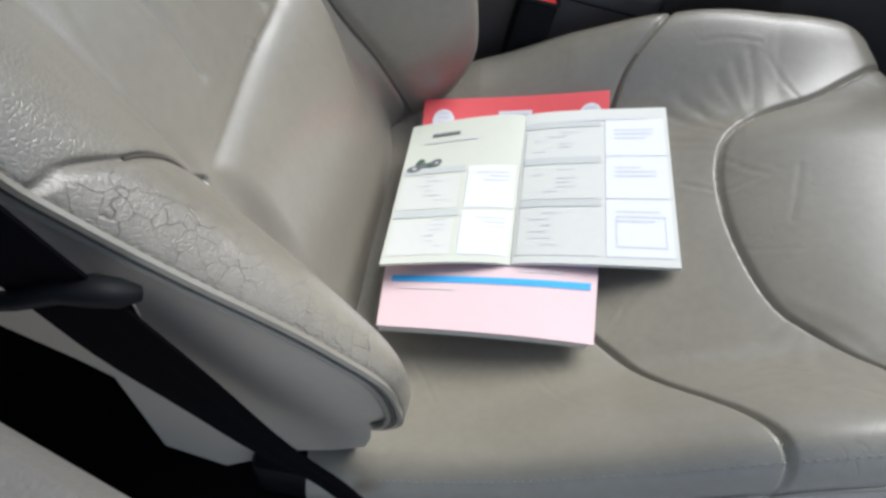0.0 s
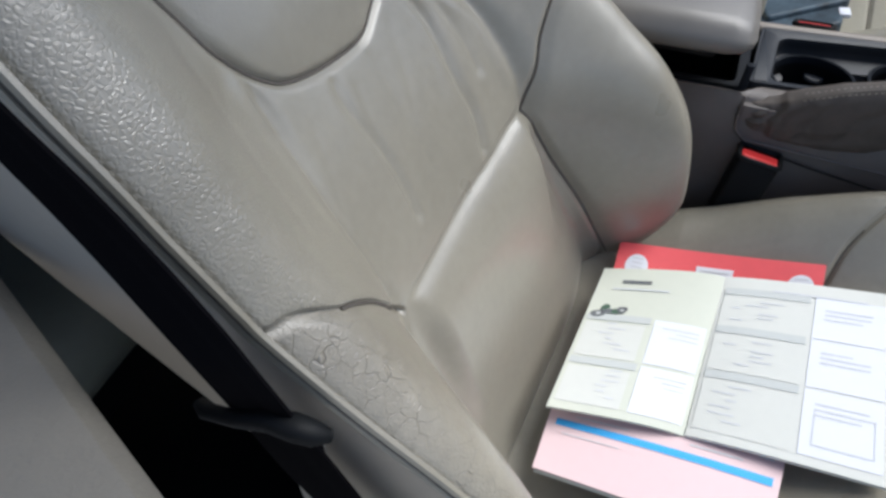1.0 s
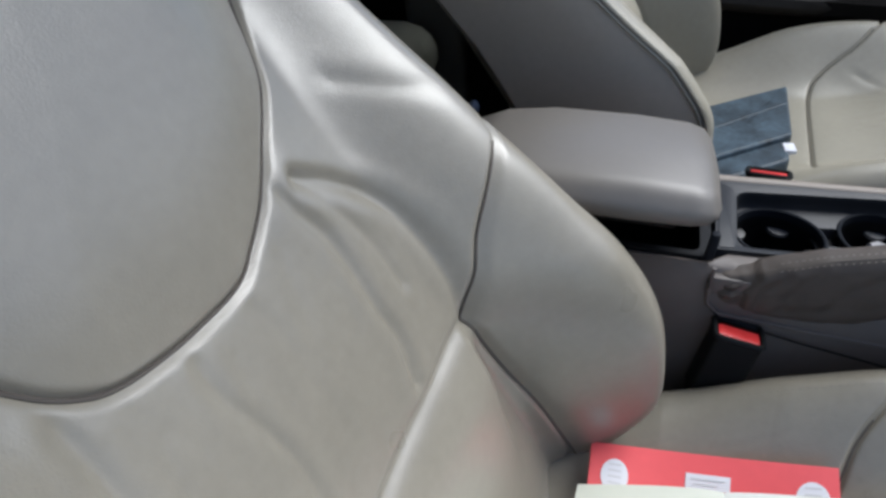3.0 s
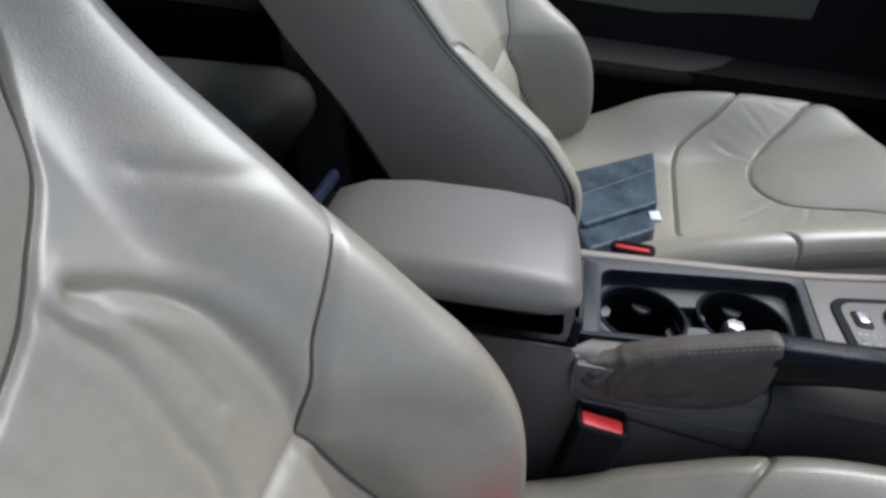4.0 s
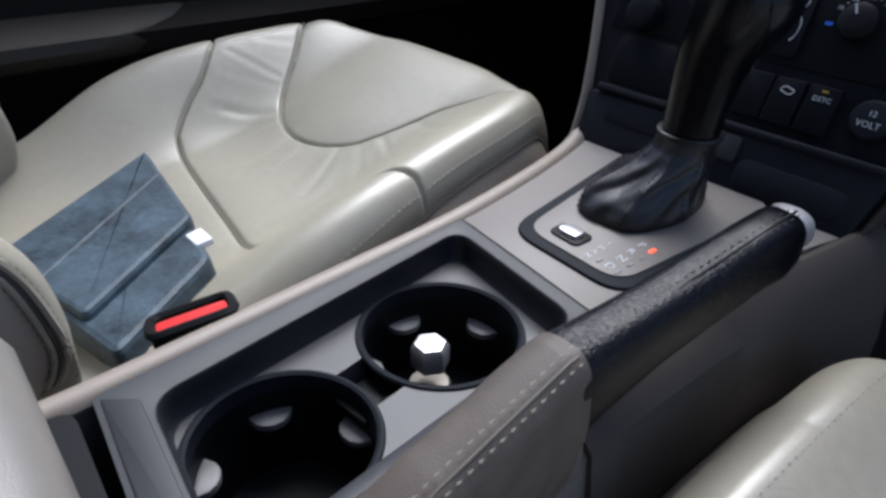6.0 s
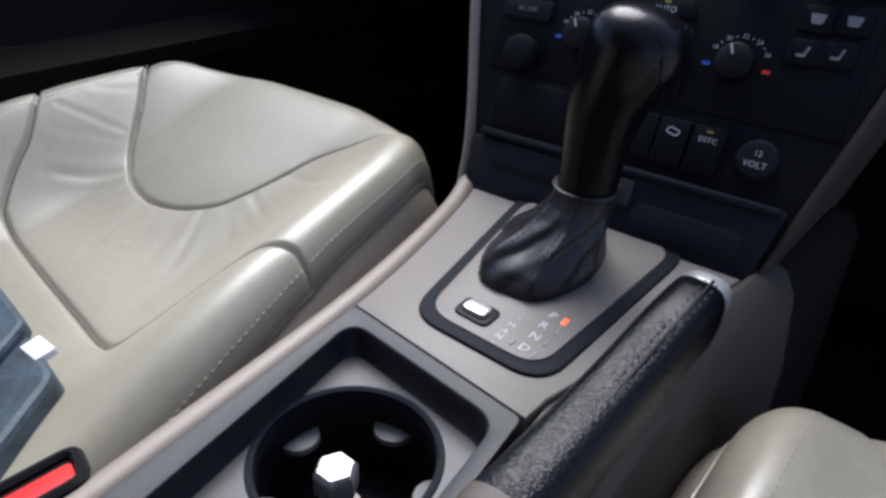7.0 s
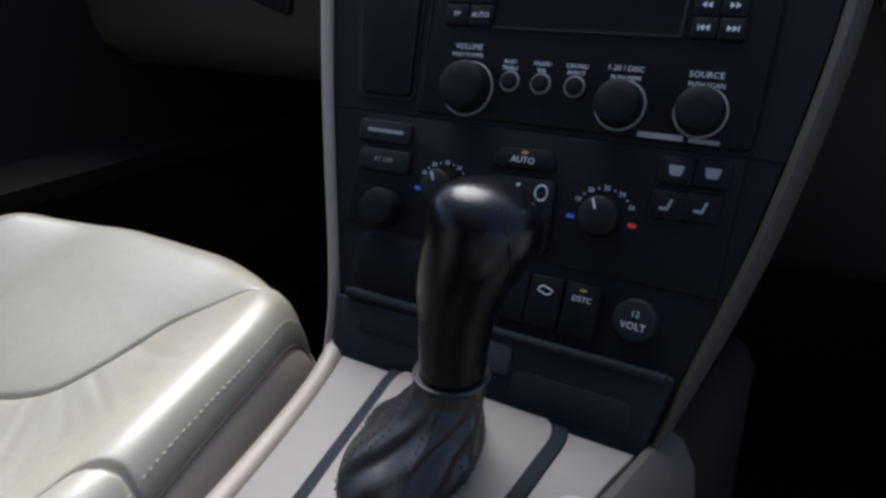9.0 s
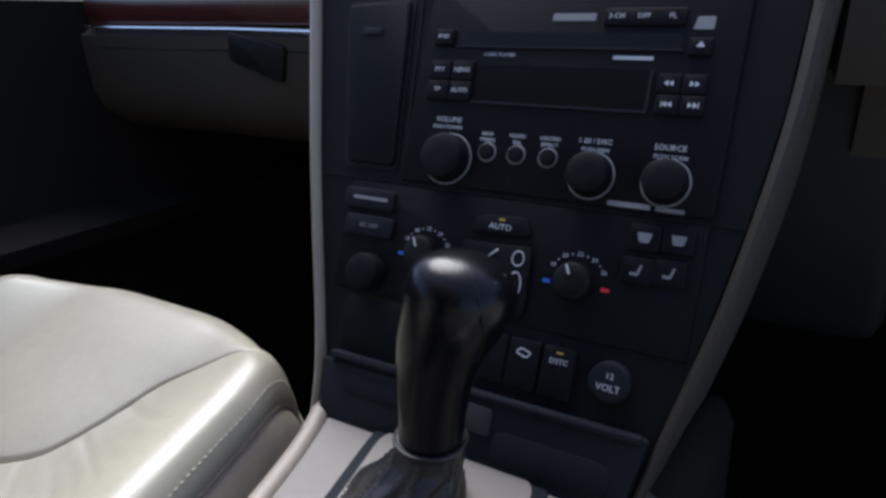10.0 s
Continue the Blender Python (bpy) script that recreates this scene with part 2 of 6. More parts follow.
def rounded(pts, r, seg=6):
    """A closed outline with its corners rounded by r."""
    out = []
    n = len(pts)
    for i in range(n):
        p0, p, p1 = Vector(pts[i - 1]), Vector(pts[i]), Vector(pts[(i + 1) % n])
        rr = r[i] if isinstance(r, (list, tuple)) else r
        a, b = (p0 - p), (p1 - p)
        rr = min(rr, a.length * 0.48, b.length * 0.48)
        a, b = p + a.normalized() * rr, p + b.normalized() * rr
        for k in range(seg + 1):
            t = k / seg
            out.append((1 - t) ** 2 * a + 2 * t * (1 - t) * p + t * t * b)
    return out


def slab(pts, z0, z1, bev=0.0, m=None, bm=None):
    """An outline (x, y) made solid between two heights, the top edge bevelled."""
    bm = bm or bmesh.new()
    n = len(pts)
    c = sum((Vector(p[:2]) for p in pts), Vector((0, 0))) / n
    rings = [[bm.verts.new((p[0], p[1], z0)) for p in pts], [bm.verts.new((p[0], p[1], z1 - bev)) for p in pts]]
    if bev:
        for f, h in ((0.3, 0.7), (1.0, 1.0)):
            ring = []
            for i in range(n):
                a, b = Vector(pts[i - 1][:2]), Vector(pts[(i + 1) % n][:2])
                t = (b - a).normalized() if (b - a).length else Vector((1, 0))
                nrm = Vector((-t.y, t.x))
                p = Vector(pts[i][:2])
                if nrm.dot(c - p) < 0:
                    nrm = -nrm
                q = p + nrm * bev * f
                ring.append(bm.verts.new((q.x, q.y, z1 - bev + bev * h)))
            rings.append(ring)
    for a, b in zip(rings, rings[1:]):
        for i in range(n):
            bm.faces.new((a[i - 1], a[i], b[i], b[i - 1]))
    bm.faces.new(rings[0][::-1])
    bm.faces.new(rings[-1])
    if m:
        bmesh.ops.transform(bm, matrix=m, verts=[v for ring in rings for v in ring])
    return bm


def tube(points, radius, sides=8, bm=None, closed=False, flat=1.0):
    """A round bar along points; radius may be a list."""
    bm = bm or bmesh.new()
    pts = [Vector(p) for p in points]
    n = len(pts)
    rings = []
    up = Vector((0, 0, 1))
    for i, p in enumerate(pts):
        a = pts[(i - 1) % n] if (closed or i) else p
        b = pts[(i + 1) % n] if (closed or i < n - 1) else p
        t = (b - a).normalized()
        s = t.cross(up)
        if s.length < 1e-3:
            s = t.cross(Vector((1, 0, 0)))
        s.normalize()
        w = s.cross(t)
        r = radius[i] if isinstance(radius, (list, tuple)) else radius
        rings.append([bm.verts.new(p + (s * math.cos(k * math.tau / sides) + w * flat * math.sin(k * math.tau / sides)) * r) for k in range(sides)])
    pairs = list(zip(rings, rings[1:])) + ([(rings[-1], rings[0])] if closed else [])
    for a, b in pairs:
        for k in range(sides):
            bm.faces.new((a[k - 1], a[k], b[k], b[k - 1]))
    if not closed:
        bm.faces.new(rings[0])
        bm.faces.new(rings[-1][::-1])
    return bm


def lathe(profile, m=None, seg=32, bm=None, caps=True):
    """A profile of (radius, height) turned round z."""
    bm = bm or bmesh.new()
    rings = []
    for r, h in profile:
        rings.append([bm.verts.new((max(r, 1e-5) * math.cos(k * math.tau / seg), max(r, 1e-5) * math.sin(k * math.tau / seg), h)) for k in range(seg)])
    for a, b in zip(rings, rings[1:]):
        for k in range(seg):
            bm.faces.new((a[k - 1], a[k], b[k], b[k - 1]))
    if caps:
        bm.faces.new(rings[0][::-1])
        bm.faces.new(rings[-1])
    if m:
        bmesh.ops.transform(bm, matrix=m, verts=[v for ring in rings for v in ring])
    return bm


def loft(rings, bm=None, caps=True, wrap=True):
    """A skin over rings of equal length."""
    bm = bm or bmesh.new()
    vs = [[bm.verts.new(p) for p in ring] for ring in rings]
    for a, b in zip(vs, vs[1:]):
        n = len(a)
        for k in range(0 if wrap else 1, n):
            bm.faces.new((a[k - 1], a[k], b[k], b[k - 1]))
    if caps:
        bm.faces.new(vs[0])
        bm.faces.new(vs[-1][::-1])
    return bm


def grid_part(name, P, mat, parent=None, mask=None, label=""):
    """A sheet of (rows, columns, 3) places; mask says which of its faces belong."""
    n, m = P.shape[:2]
    idx = np.arange(n * m).reshape(n, m)
    quads = np.stack([idx[:-1, :-1], idx[:-1, 1:], idx[1:, 1:], idx[1:, :-1]], -1).reshape(-1, 4)
    if mask is not None:
        quads = quads[mask.reshape(-1)]
    used = np.unique(quads)
    back = np.zeros(n * m, int)
    back[used] = np.arange(len(used))
    me = bpy.data.meshes.new(name)
    V = P.reshape(-1, 3)[used]
    F = back[quads]
    me.vertices.add(len(V))
    me.vertices.foreach_set("co", V.astype(np.float32).ravel())
    me.loops.add(F.size)
    me.loops.foreach_set("vertex_index", F.astype(np.int32).ravel())
    me.polygons.add(len(F))
    me.polygons.foreach_set("loop_start", np.arange(0, F.size, 4, dtype=np.int32))
    me.polygons.foreach_set("loop_total", np.full(len(F), 4, dtype=np.int32))
    me.polygons.foreach_set("use_smooth", np.ones(len(F), bool))
    me.update(calc_edges=True)
    nrm = np.cross(np.gradient(P, axis=1), np.gradient(P, axis=0))
    nrm = nrm / np.maximum(np.linalg.norm(nrm, axis=-1, keepdims=True), 1e-9)
    nrm = nrm.reshape(-1, 3)[used]
    if len(me.polygons) and float(np.dot(nrm[F[0, 0]], np.array(me.polygons[0].normal))) < 0:
        nrm = -nrm
    me.normals_split_custom_set_from_vertices([tuple(q) for q in nrm])
    return link_mesh(name, me, mat, parent, label)


def seg_dist(U, V, line):
    """Distance from each (U, V) to a broken line."""
    best = np.full(U.shape, 9.0)
    for (x0, y0), (x1, y1) in zip(line, line[1:]):
        dx, dy = x1 - x0, y1 - y0
        t = np.clip(((U - x0) * dx + (V - y0) * dy) / max(dx * dx + dy * dy, 1e-12), 0, 1)
        best = np.minimum(best, np.hypot(U - x0 - t * dx, V - y0 - t * dy))
    return best


def inside(U, V, poly):
    """Which (U, V) lie within a closed outline."""
    res = np.zeros(U.shape, bool)
    for (x0, y0), (x1, y1) in zip(poly, poly[1:] + poly[:1]):
        if y0 != y1:
            res ^= ((V < y0) != (V < y1)) & (U < (x1 - x0) * (V - y0) / (y1 - y0) + x0)
    return res


def curve(pts, k=10):
    """A smooth line through points (Catmull-Rom)."""
    p = np.array(pts, float)
    p = np.vstack([2 * p[0] - p[1], p, 2 * p[-1] - p[-2]])
    out = []
    for i in range(1, len(p) - 2):
        for t in np.linspace(0, 1, k, endpoint=False):
            out.append(0.5 * ((2 * p[i]) + (p[i + 1] - p[i - 1]) * t + (2 * p[i - 1] - 5 * p[i] + 4 * p[i + 1] - p[i + 2]) * t ** 2 + (3 * p[i] - p[i - 1] - 3 * p[i + 1] + p[i + 2]) * t ** 3))
    out.append(p[-2])
    return [tuple(q) for q in out]


def mirrored(line):
    return [(-a, b) for a, b in line]


def spline1(x, xs, ys):
    """Smooth interpolation in one variable."""
    c = np.array(curve(list(zip(xs, ys)), 14))
    return np.interp(x, c[:, 0], c[:, 1])


def smooth01(x):
    x = np.clip(x, 0, 1)
    return x * x * (3 - 2 * x)


def stitches(points, length=0.0035, gap=0.0025, r=0.0007, bm=None):
    """Small stitches laid along a line of places."""
    bm = bm or bmesh.new()
    pts = [Vector(p) for p in points]
    run, nxt = 0.0, 0.0
    for a, b in zip(pts, pts[1:]):
        seg = (b - a).length
        if seg < 1e-6:
            continue
        t = (b - a) / seg
        while nxt < run + seg:
            p = a + t * (nxt - run)
            s = t.cross(Vector((0, 0, 1)))
            s = (s.normalized() if s.length > 1e-3 else Vector((1, 0, 0))) * r
            w = s.cross(t).normalized() * r
            q = p + t * length
            v = [bm.verts.new(c) for c in (p, p + t * length * 0.3 + s, p + t * length * 0.3 + w, p + t * length * 0.3 - s, p + t * length * 0.3 - w, q)]
            for i in range(4):
                bm.faces.new((v[0], v[1 + i], v[1 + (i + 1) % 4]))
                bm.faces.new((v[5], v[1 + (i + 1) % 4], v[1 + i]))
            nxt += length + gap
        run += seg
    return bm


def stitched(bm, mat, parent):
    return tagged(part("stitching", bm, mat, parent), kind="stuff")


def lettering(name, text, size, m, mat, parent, stretch=1.0):
    """Flat letters, centred, lying in the plane of m."""
    cu = bpy.data.curves.new(name, "FONT")
    cu.body, cu.size, cu.align_x, cu.align_y, cu.extrude = text, size, "CENTER", "CENTER", 0.0001
    cu.resolution_u = 2
    tmp = bpy.data.objects.new(name, cu)
    scene.collection.objects.link(tmp)
    me = bpy.data.meshes.new_from_object(tmp.evaluated_get(bpy.context.evaluated_depsgraph_get()))
    bpy.data.objects.remove(tmp)
    bpy.data.curves.remove(cu)
    me.transform(m @ Matrix.Diagonal((stretch, 1, 1, 1)))
    me.materials.clear()
    return link_mesh(name, me, mat, parent)


# ---- the shell of the car ----
def structure(name, bm, mat, label, smooth=False):
    return tagged(part(name, bm, mat, None, smooth=smooth), label, "", "", "structure")


def box_bm(x0, x1, y0, y1, z0, z1, r=0.01):
    return rbox((x0 + x1) / 2, (y0 + y1) / 2, (z0 + z1) / 2, x1 - x0, y1 - y0, z1 - z0, r)


# ground is out of view, kept pale to bounce light onto the seat sides
structure("ground", slab([(-400, -400), (400, -400), (400, 400), (-400, 400)], -0.4, -0.3), BOUNCE_GROUND, "unseen pale ground outside the car, there to bounce light")
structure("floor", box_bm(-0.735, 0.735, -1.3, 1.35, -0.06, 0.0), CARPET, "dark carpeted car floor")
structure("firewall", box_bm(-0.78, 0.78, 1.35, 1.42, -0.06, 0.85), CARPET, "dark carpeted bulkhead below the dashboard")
roof_poly = rounded([(-0.60, -1.35), (0.60, -1.35), (0.60, 0.13), (-0.60, 0.13)], 0.1)
tagged(part("ceiling", slab(roof_poly, 1.14, 1.18, m=None), HEADLINER, None), "pale grey cloth headliner", "", "", "structure")
# left side: door trim with an armrest ledge, sill, pillars
door_prof = [(-0.80, -0.05), (-0.74, -0.05), (-0.735, 0.16), (-0.70, 0.17), (-0.70, 0.24), (-0.735, 0.27), (-0.735, 0.36), (-0.66, 0.385), (-0.655, 0.41), (-0.72, 0.425), (-0.745, 0.55), (-0.745, 0.70), (-0.80, 0.72)]
structure("wall_left", loft([[(x, y, z) for x, z in door_prof] for y in (-0.27, -0.1, 0.2, 0.6, 0.95, 1.36)]), DOOR_SHADED, "taupe front door trim, darkened for shade", True)
ledge = []
for y in np.linspace(-0.25, 0.60, 24):
    rise = 0.012 * smooth01((y - 0.45) / 0.4)
    wane = float(smooth01((y - 0.36) / 0.24))
    ledge.append([(xq - wane * (xq + 0.737), yq, zq) for xq, yq, zq in ((-0.725, y, 0.363 + rise), (-0.672, y, 0.377 + rise), (-0.653, y, 0.386 + rise), (-0.646, y, 0.398 + rise), (-0.649, y, 0.411 + rise), (-0.660, y, 0.418 + rise), (-0.735, y, 0.431 + rise))])
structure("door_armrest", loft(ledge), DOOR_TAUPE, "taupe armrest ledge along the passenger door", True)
upper = []
for y in np.linspace(-0.26, 0.60, 24):
    low = float(np.interp(y, [-0.26, 0.17, 0.46, 0.72, 1.1], [0.440, 0.449, 0.493, 0.512, 0.53]))
    upper.append([(-0.752, y, low - 0.006), (-0.738, y, low), (-0.732, y, low + 0.012), (-0.735, y, 0.60), (-0.742, y, 0.70), (-0.752, y, 0.715)])
structure("door_upper", loft(upper), DOOR_BEIGE, "beige upper pad of the passenger door", True)
structure("wall_left_rear", loft([[(x, y, z) for x, z in door_prof] for y in (-1.31, -1.0, -0.6, -0.275)]), DOOR_SHADED, "taupe rear door trim, darkened for shade", True)
structure("wall_right_rear", loft([[(-x, y, z) for x, z in door_prof] for y in (-1.3, -1.0, -0.6, -0.36)]), DOOR_SHADED, "taupe rear door trim beside the driver, darkened for shade", True)
# unseen solid walls, added to keep light from the rear and its side windows
structure("wall_rear", box_bm(-0.78, 0.78, -1.42, -1.30, -0.06, 1.18), CARPET, "unseen dark wall that shuts out light behind the back seat")
structure("wall_right_blocker", box_bm(0.60, 0.66, -1.29, -0.30, 0.725, 1.135, 0.01), DOOR_SHADED, "unseen solid wall blocking light at the rear side")
structure("wall_left_blocker", box_bm(-0.66, -0.60, -1.29, -0.42, 0.725, 1.135, 0.01), DOOR_SHADED, "unseen solid wall blocking light at the left rear side")
structure("sill_right", box_bm(0.70, 0.80, -0.30, 1.3, -0.06, 0.10, 0.02), PILLAR, "beige door sill of the open driver's door")
structure("kick_panel", box_bm(0.68, 0.78, 0.95, 1.35, 0.0, 0.85, 0.03), DOOR_SHADED, "dark kick panel under the dashboard")


def post(name, a, b, wx, wy, mat, label):
    ring = rounded([(-wx / 2, -wy / 2), (wx / 2, -wy / 2), (wx / 2, wy / 2), (-wx / 2, wy / 2)], 0.02, 4)
    structure(name, loft([[Vector(p) + Vector((q.x, q.y, 0)) for q in ring] for p in (a, Vector(a).lerp(Vector(b), 0.5), b)]), mat, label, True)


post("pillar_b_left", (-0.73, -0.28, 0.0), (-0.60, -0.34, 1.15), 0.05, 0.12, PILLAR, "beige centre pillar by the passenger seat")
post("pillar_a_left", (-0.72, 1.20, 0.70), (-0.57, 0.14, 1.15), 0.06, 0.07, HEADLINER, "grey windscreen pillar on the passenger side")
post("pillar_a_right", (0.72, 1.20, 0.70), (0.57, 0.14, 1.15), 0.06, 0.07, HEADLINER, "grey windscreen pillar on the driver's side")
post("pillar_c_left", (-0.72, -1.25, 0.65), (-0.56, -1.3, 1.15), 0.08, 0.14, HEADLINER, "grey rear pillar on the passenger side")
post("pillar_c_right", (0.72, -1.25, 0.65), (0.56, -1.3, 1.15), 0.08, 0.14, HEADLINER, "grey rear pillar on the driver's side")
# right centre pillar, close to the open door
rings = []
for t in np.linspace(0, 1, 9):
    c = Vector((0.535, -0.40, 0.525)).lerp(Vector((0.755, 0.09, 0.583)), t)
    out = Vector((0.913, -0.407, 0)).normalized()
    rings.append([c + out * a + Vector((0, 0, b)) for a, b in ((0.0, -0.03), (0.0, -0.008), (0.006, 0.0), (0.03, 0.004), (0.12, -0.005), (0.30, -0.05), (0.30, -0.09), (0.10, -0.05))])
structure("pillar_b_right", loft(rings), PILLAR, "grained beige centre pillar trim beside the driver's seat", True)


# ---- seats ----
BACK_Y = ([0.15, 0.20, 0.25, 0.35, 0.45, 0.57, 0.70, 0.85, 1.0], [0.015, 0.0, -0.015, -0.055, -0.095, -0.170, -0.250, -0.335, -0.42])
LOBE_A = ([0.15, 0.20, 0.27, 0.33, 0.40, 0.46, 0.50, 0.56, 0.65, 0.80, 1.0], [0.05, 0.06, 0.085, 0.116, 0.128, 0.117, 0.094, 0.067, 0.047, 0.035, 0.02])
LOBE_B = ([0.15, 0.2, 0.27, 0.323, 0.36, 0.4, 0.43, 0.46, 0.478, 0.498, 0.523, 0.55, 0.595, 0.65, 0.8, 1.0], [0.076, 0.098, 0.116, 0.125, 0.13, 0.131, 0.121, 0.109, 0.100, 0.090, 0.081, 0.075, 0.074, 0.075, 0.061, 0.026])
BACK_W = ([0.15, 0.20, 0.30, 0.36, 0.42, 0.48, 0.55, 0.60, 0.65, 0.75, 0.90, 1.0], [0.205, 0.212, 0.222, 0.232, 0.236, 0.231, 0.224, 0.224, 0.220, 0.215, 0.20, 0.18])
NEAR_W = ([0.15, 0.20, 0.27, 0.32, 0.37, 0.41, 0.446, 0.49, 0.53, 0.57, 0.61, 0.66, 0.75, 0.90, 1.0], [0.200, 0.204, 0.209, 0.213, 0.218, 0.222, 0.225, 0.229, 0.232, 0.234, 0.236, 0.238, 0.236, 0.222, 0.20])
LOBE_SEAM = curve([(0.180, 0.16), (0.175, 0.22), (0.165, 0.27), (0.150, 0.335), (0.134, 0.39), (0.122, 0.436)], 8)
LOBE_TOP = curve([(0.122, 0.436), (0.131, 0.463), (0.146, 0.496), (0.165, 0.524), (0.184, 0.542), (0.205, 0.553), (0.240, 0.566)], 8)
NEAR_SEAM = curve([(0.180, 0.16), (0.175, 0.22), (0.165, 0.27), (0.150, 0.335), (0.132, 0.385), (0.1172, 0.4238)], 8)
NEAR_TOP = curve([(0.1172, 0.4238), (0.131, 0.4425), (0.150, 0.474), (0.167, 0.499), (0.184, 0.5185), (0.197, 0.5295), (0.208, 0.5385), (0.219, 0.545), (0.230, 0.548), (0.262, 0.545)], 8)
TONGUE = curve([(-0.160, 0.90), (-0.155, 0.76), (-0.146, 0.68), (-0.128, 0.645), (-0.105, 0.618), (-0.085, 0.6045), (-0.068, 0.594), (-0.052, 0.582), (-0.0374, 0.5715), (-0.0171, 0.561), (0.0052, 0.5533), (0.0414, 0.5555), (0.0705, 0.561), (0.0894, 0.567), (0.1009, 0.5745), (0.111, 0.585), (0.1214, 0.602), (0.1275, 0.620), (0.137, 0.645), (0.143, 0.68), (0.149, 0.76), (0.152, 0.90)], 6)
CREASE_Z = 0.434


def crease_height(u):
    return CREASE_Z - 0.061 * u - 0.010 * np.clip(1 - (u / 0.125) ** 2, 0, 1)


def backrest_surface(U0, Z, folds, lean=0.0, recline=0.0):
    """y of the front of a backrest at (u, z), without its edge rounding."""
    U = np.abs(U0)
    y = spline1(Z, *BACK_Y)
    zs = [0.1, 0.16, 0.25, 0.35, 0.45, 0.50, 0.55, 0.65, 0.80, 1.0]
    left_u = spline1(Z, zs, [0.165, 0.165, 0.150, 0.130, 0.107, 0.106, 0.108, 0.118, 0.140, 0.145])
    right_u = spline1(Z, zs, [0.165, 0.165, 0.155, 0.137, 0.113, 0.108, 0.109, 0.120, 0.140, 0.145])
    far = spline1(Z, *LOBE_A) * smooth01((U - left_u) / np.maximum(0.198 - left_u, 0.03))
    near = spline1(Z, *LOBE_B) * smooth01((U - right_u) / np.maximum(0.212 - right_u, 0.03))
    y = y + np.where(U0 > 0, near, far)
    y = y - recline * np.clip(Z - 0.46, 0, 1)
    y = y - lean * smooth01((Z - 0.52) / 0.16) * smooth01((-U0 - 0.04) / 0.15)
    # soft hollow of the middle and the step over the lumbar panel
    y = y - 0.012 * np.exp(-(U0 / 0.10) ** 2) * smooth01((Z - 0.25) / 0.2)
    drop = crease_height(U0) - Z
    roll = (1 - (1 - np.clip(drop / 0.046, 0, 1)) ** 2.4) * (1 - smooth01((drop - 0.04) / 0.13))
    y = y + (0.0140 * roll - 0.002 * np.exp(-(drop / 0.004) ** 2)) * smooth01((np.where(U0 > 0, 0.116, 0.122) - U) / np.where(U0 > 0, 0.028, 0.018))
    # the shoulder pad
    pad = inside(U0, Z, TONGUE)
    dt = seg_dist(U0, Z, TONGUE)
    y = y + np.where(pad, 0.019 * (1 - np.exp(-dt / 0.040)), 0)
    fade = smooth01((0.238 - U) / 0.03)
    for ln, share in ((NEAR_TOP, 1.0), (NEAR_SEAM, 0.25), (mirrored(LOBE_SEAM + LOBE_TOP[1:]), 1.0)):
        dd = seg_dist(U0, Z, ln)
        y = y - share * fade * (0.0050 * np.exp(-(dd / 0.0022) ** 2) + 0.0018 * np.exp(-dd / 0.012))
    y = y - 0.0042 * np.exp(-(dt / np.where(pad, 0.0040, 0.0022)) ** 2)
    slack = np.where(pad, 0, smooth01(dt / 0.012))
    for line, depth, width in folds:
        dd = seg_dist(U0, Z, line)
        y = y - slack * depth * (np.exp(-(dd / width) ** 2) - 0.35 * np.exp(-((dd - 2.2 * width) / (1.4 * width)) ** 2))
    return y


CUSH_Z = ([-0.08, 0.0, 0.1, 0.2, 0.3, 0.4, 0.5, 0.6], [0.205, 0.208, 0.222, 0.250, 0.298, 0.350, 0.378, 0.384])
CUSH_B = ([-0.08, 0.0, 0.1, 0.2, 0.3, 0.4, 0.5, 0.6], [0.012, 0.020, 0.042, 0.072, 0.082, 0.058, 0.034, 0.022])
WIDE_W = ([-0.08, 0.0, 0.15, 0.3, 0.45, 0.52, 0.6], [0.235, 0.242, 0.252, 0.255, 0.248, 0.240, 0.225])
CUSH_W = ([-0.08, 0.0, 0.15, 0.228, 0.306, 0.378, 0.430, 0.474, 0.505, 0.6], [0.235, 0.245, 0.258, 0.256, 0.243, 0.230, 0.220, 0.206, 0.195, 0.16])
FLAT_Z = ([-0.08, 0.0, 0.1, 0.2, 0.3, 0.4, 0.5, 0.6], [0.255, 0.258, 0.270, 0.290, 0.310, 0.350, 0.384, 0.392])
TUB = curve([(-0.268, 0.307), (-0.245, 0.298), (-0.220, 0.278), (-0.190, 0.252), (-0.155, 0.238), (-0.130, 0.214), (-0.118, 0.204), (-0.095, 0.2005), (0.0, 0.199), (0.07, 0.199), (0.094, 0.2005), (0.106, 0.207), (0.13, 0.226), (0.16, 0.247), (0.19, 0.264), (0.225, 0.279), (0.268, 0.290)], 8)
TUB_P = curve([(-0.27, 0.358), (-0.215, 0.328), (-0.179, 0.296), (-0.160, 0.268), (-0.140, 0.244), (-0.120, 0.233), (-0.05, 0.221), (0.052, 0.208), (0.115, 0.200), (0.140, 0.198), (0.158, 0.208), (0.177, 0.230), (0.192, 0.260), (0.209, 0.283), (0.244, 0.300), (0.28, 0.306)], 8)
PAD_P = curve([(-0.235, 0.60), (-0.219, 0.478), (-0.185, 0.438), (-0.151, 0.406), (-0.112, 0.364), (-0.077, 0.341), (-0.04, 0.331), (-0.011, 0.331), (0.02, 0.339), (0.048, 0.354), (0.063, 0.371), (0.074, 0.389), (0.085, 0.413), (0.098, 0.440), (0.123, 0.461), (0.155, 0.480), (0.19, 0.492), (0.25, 0.50)], 8)
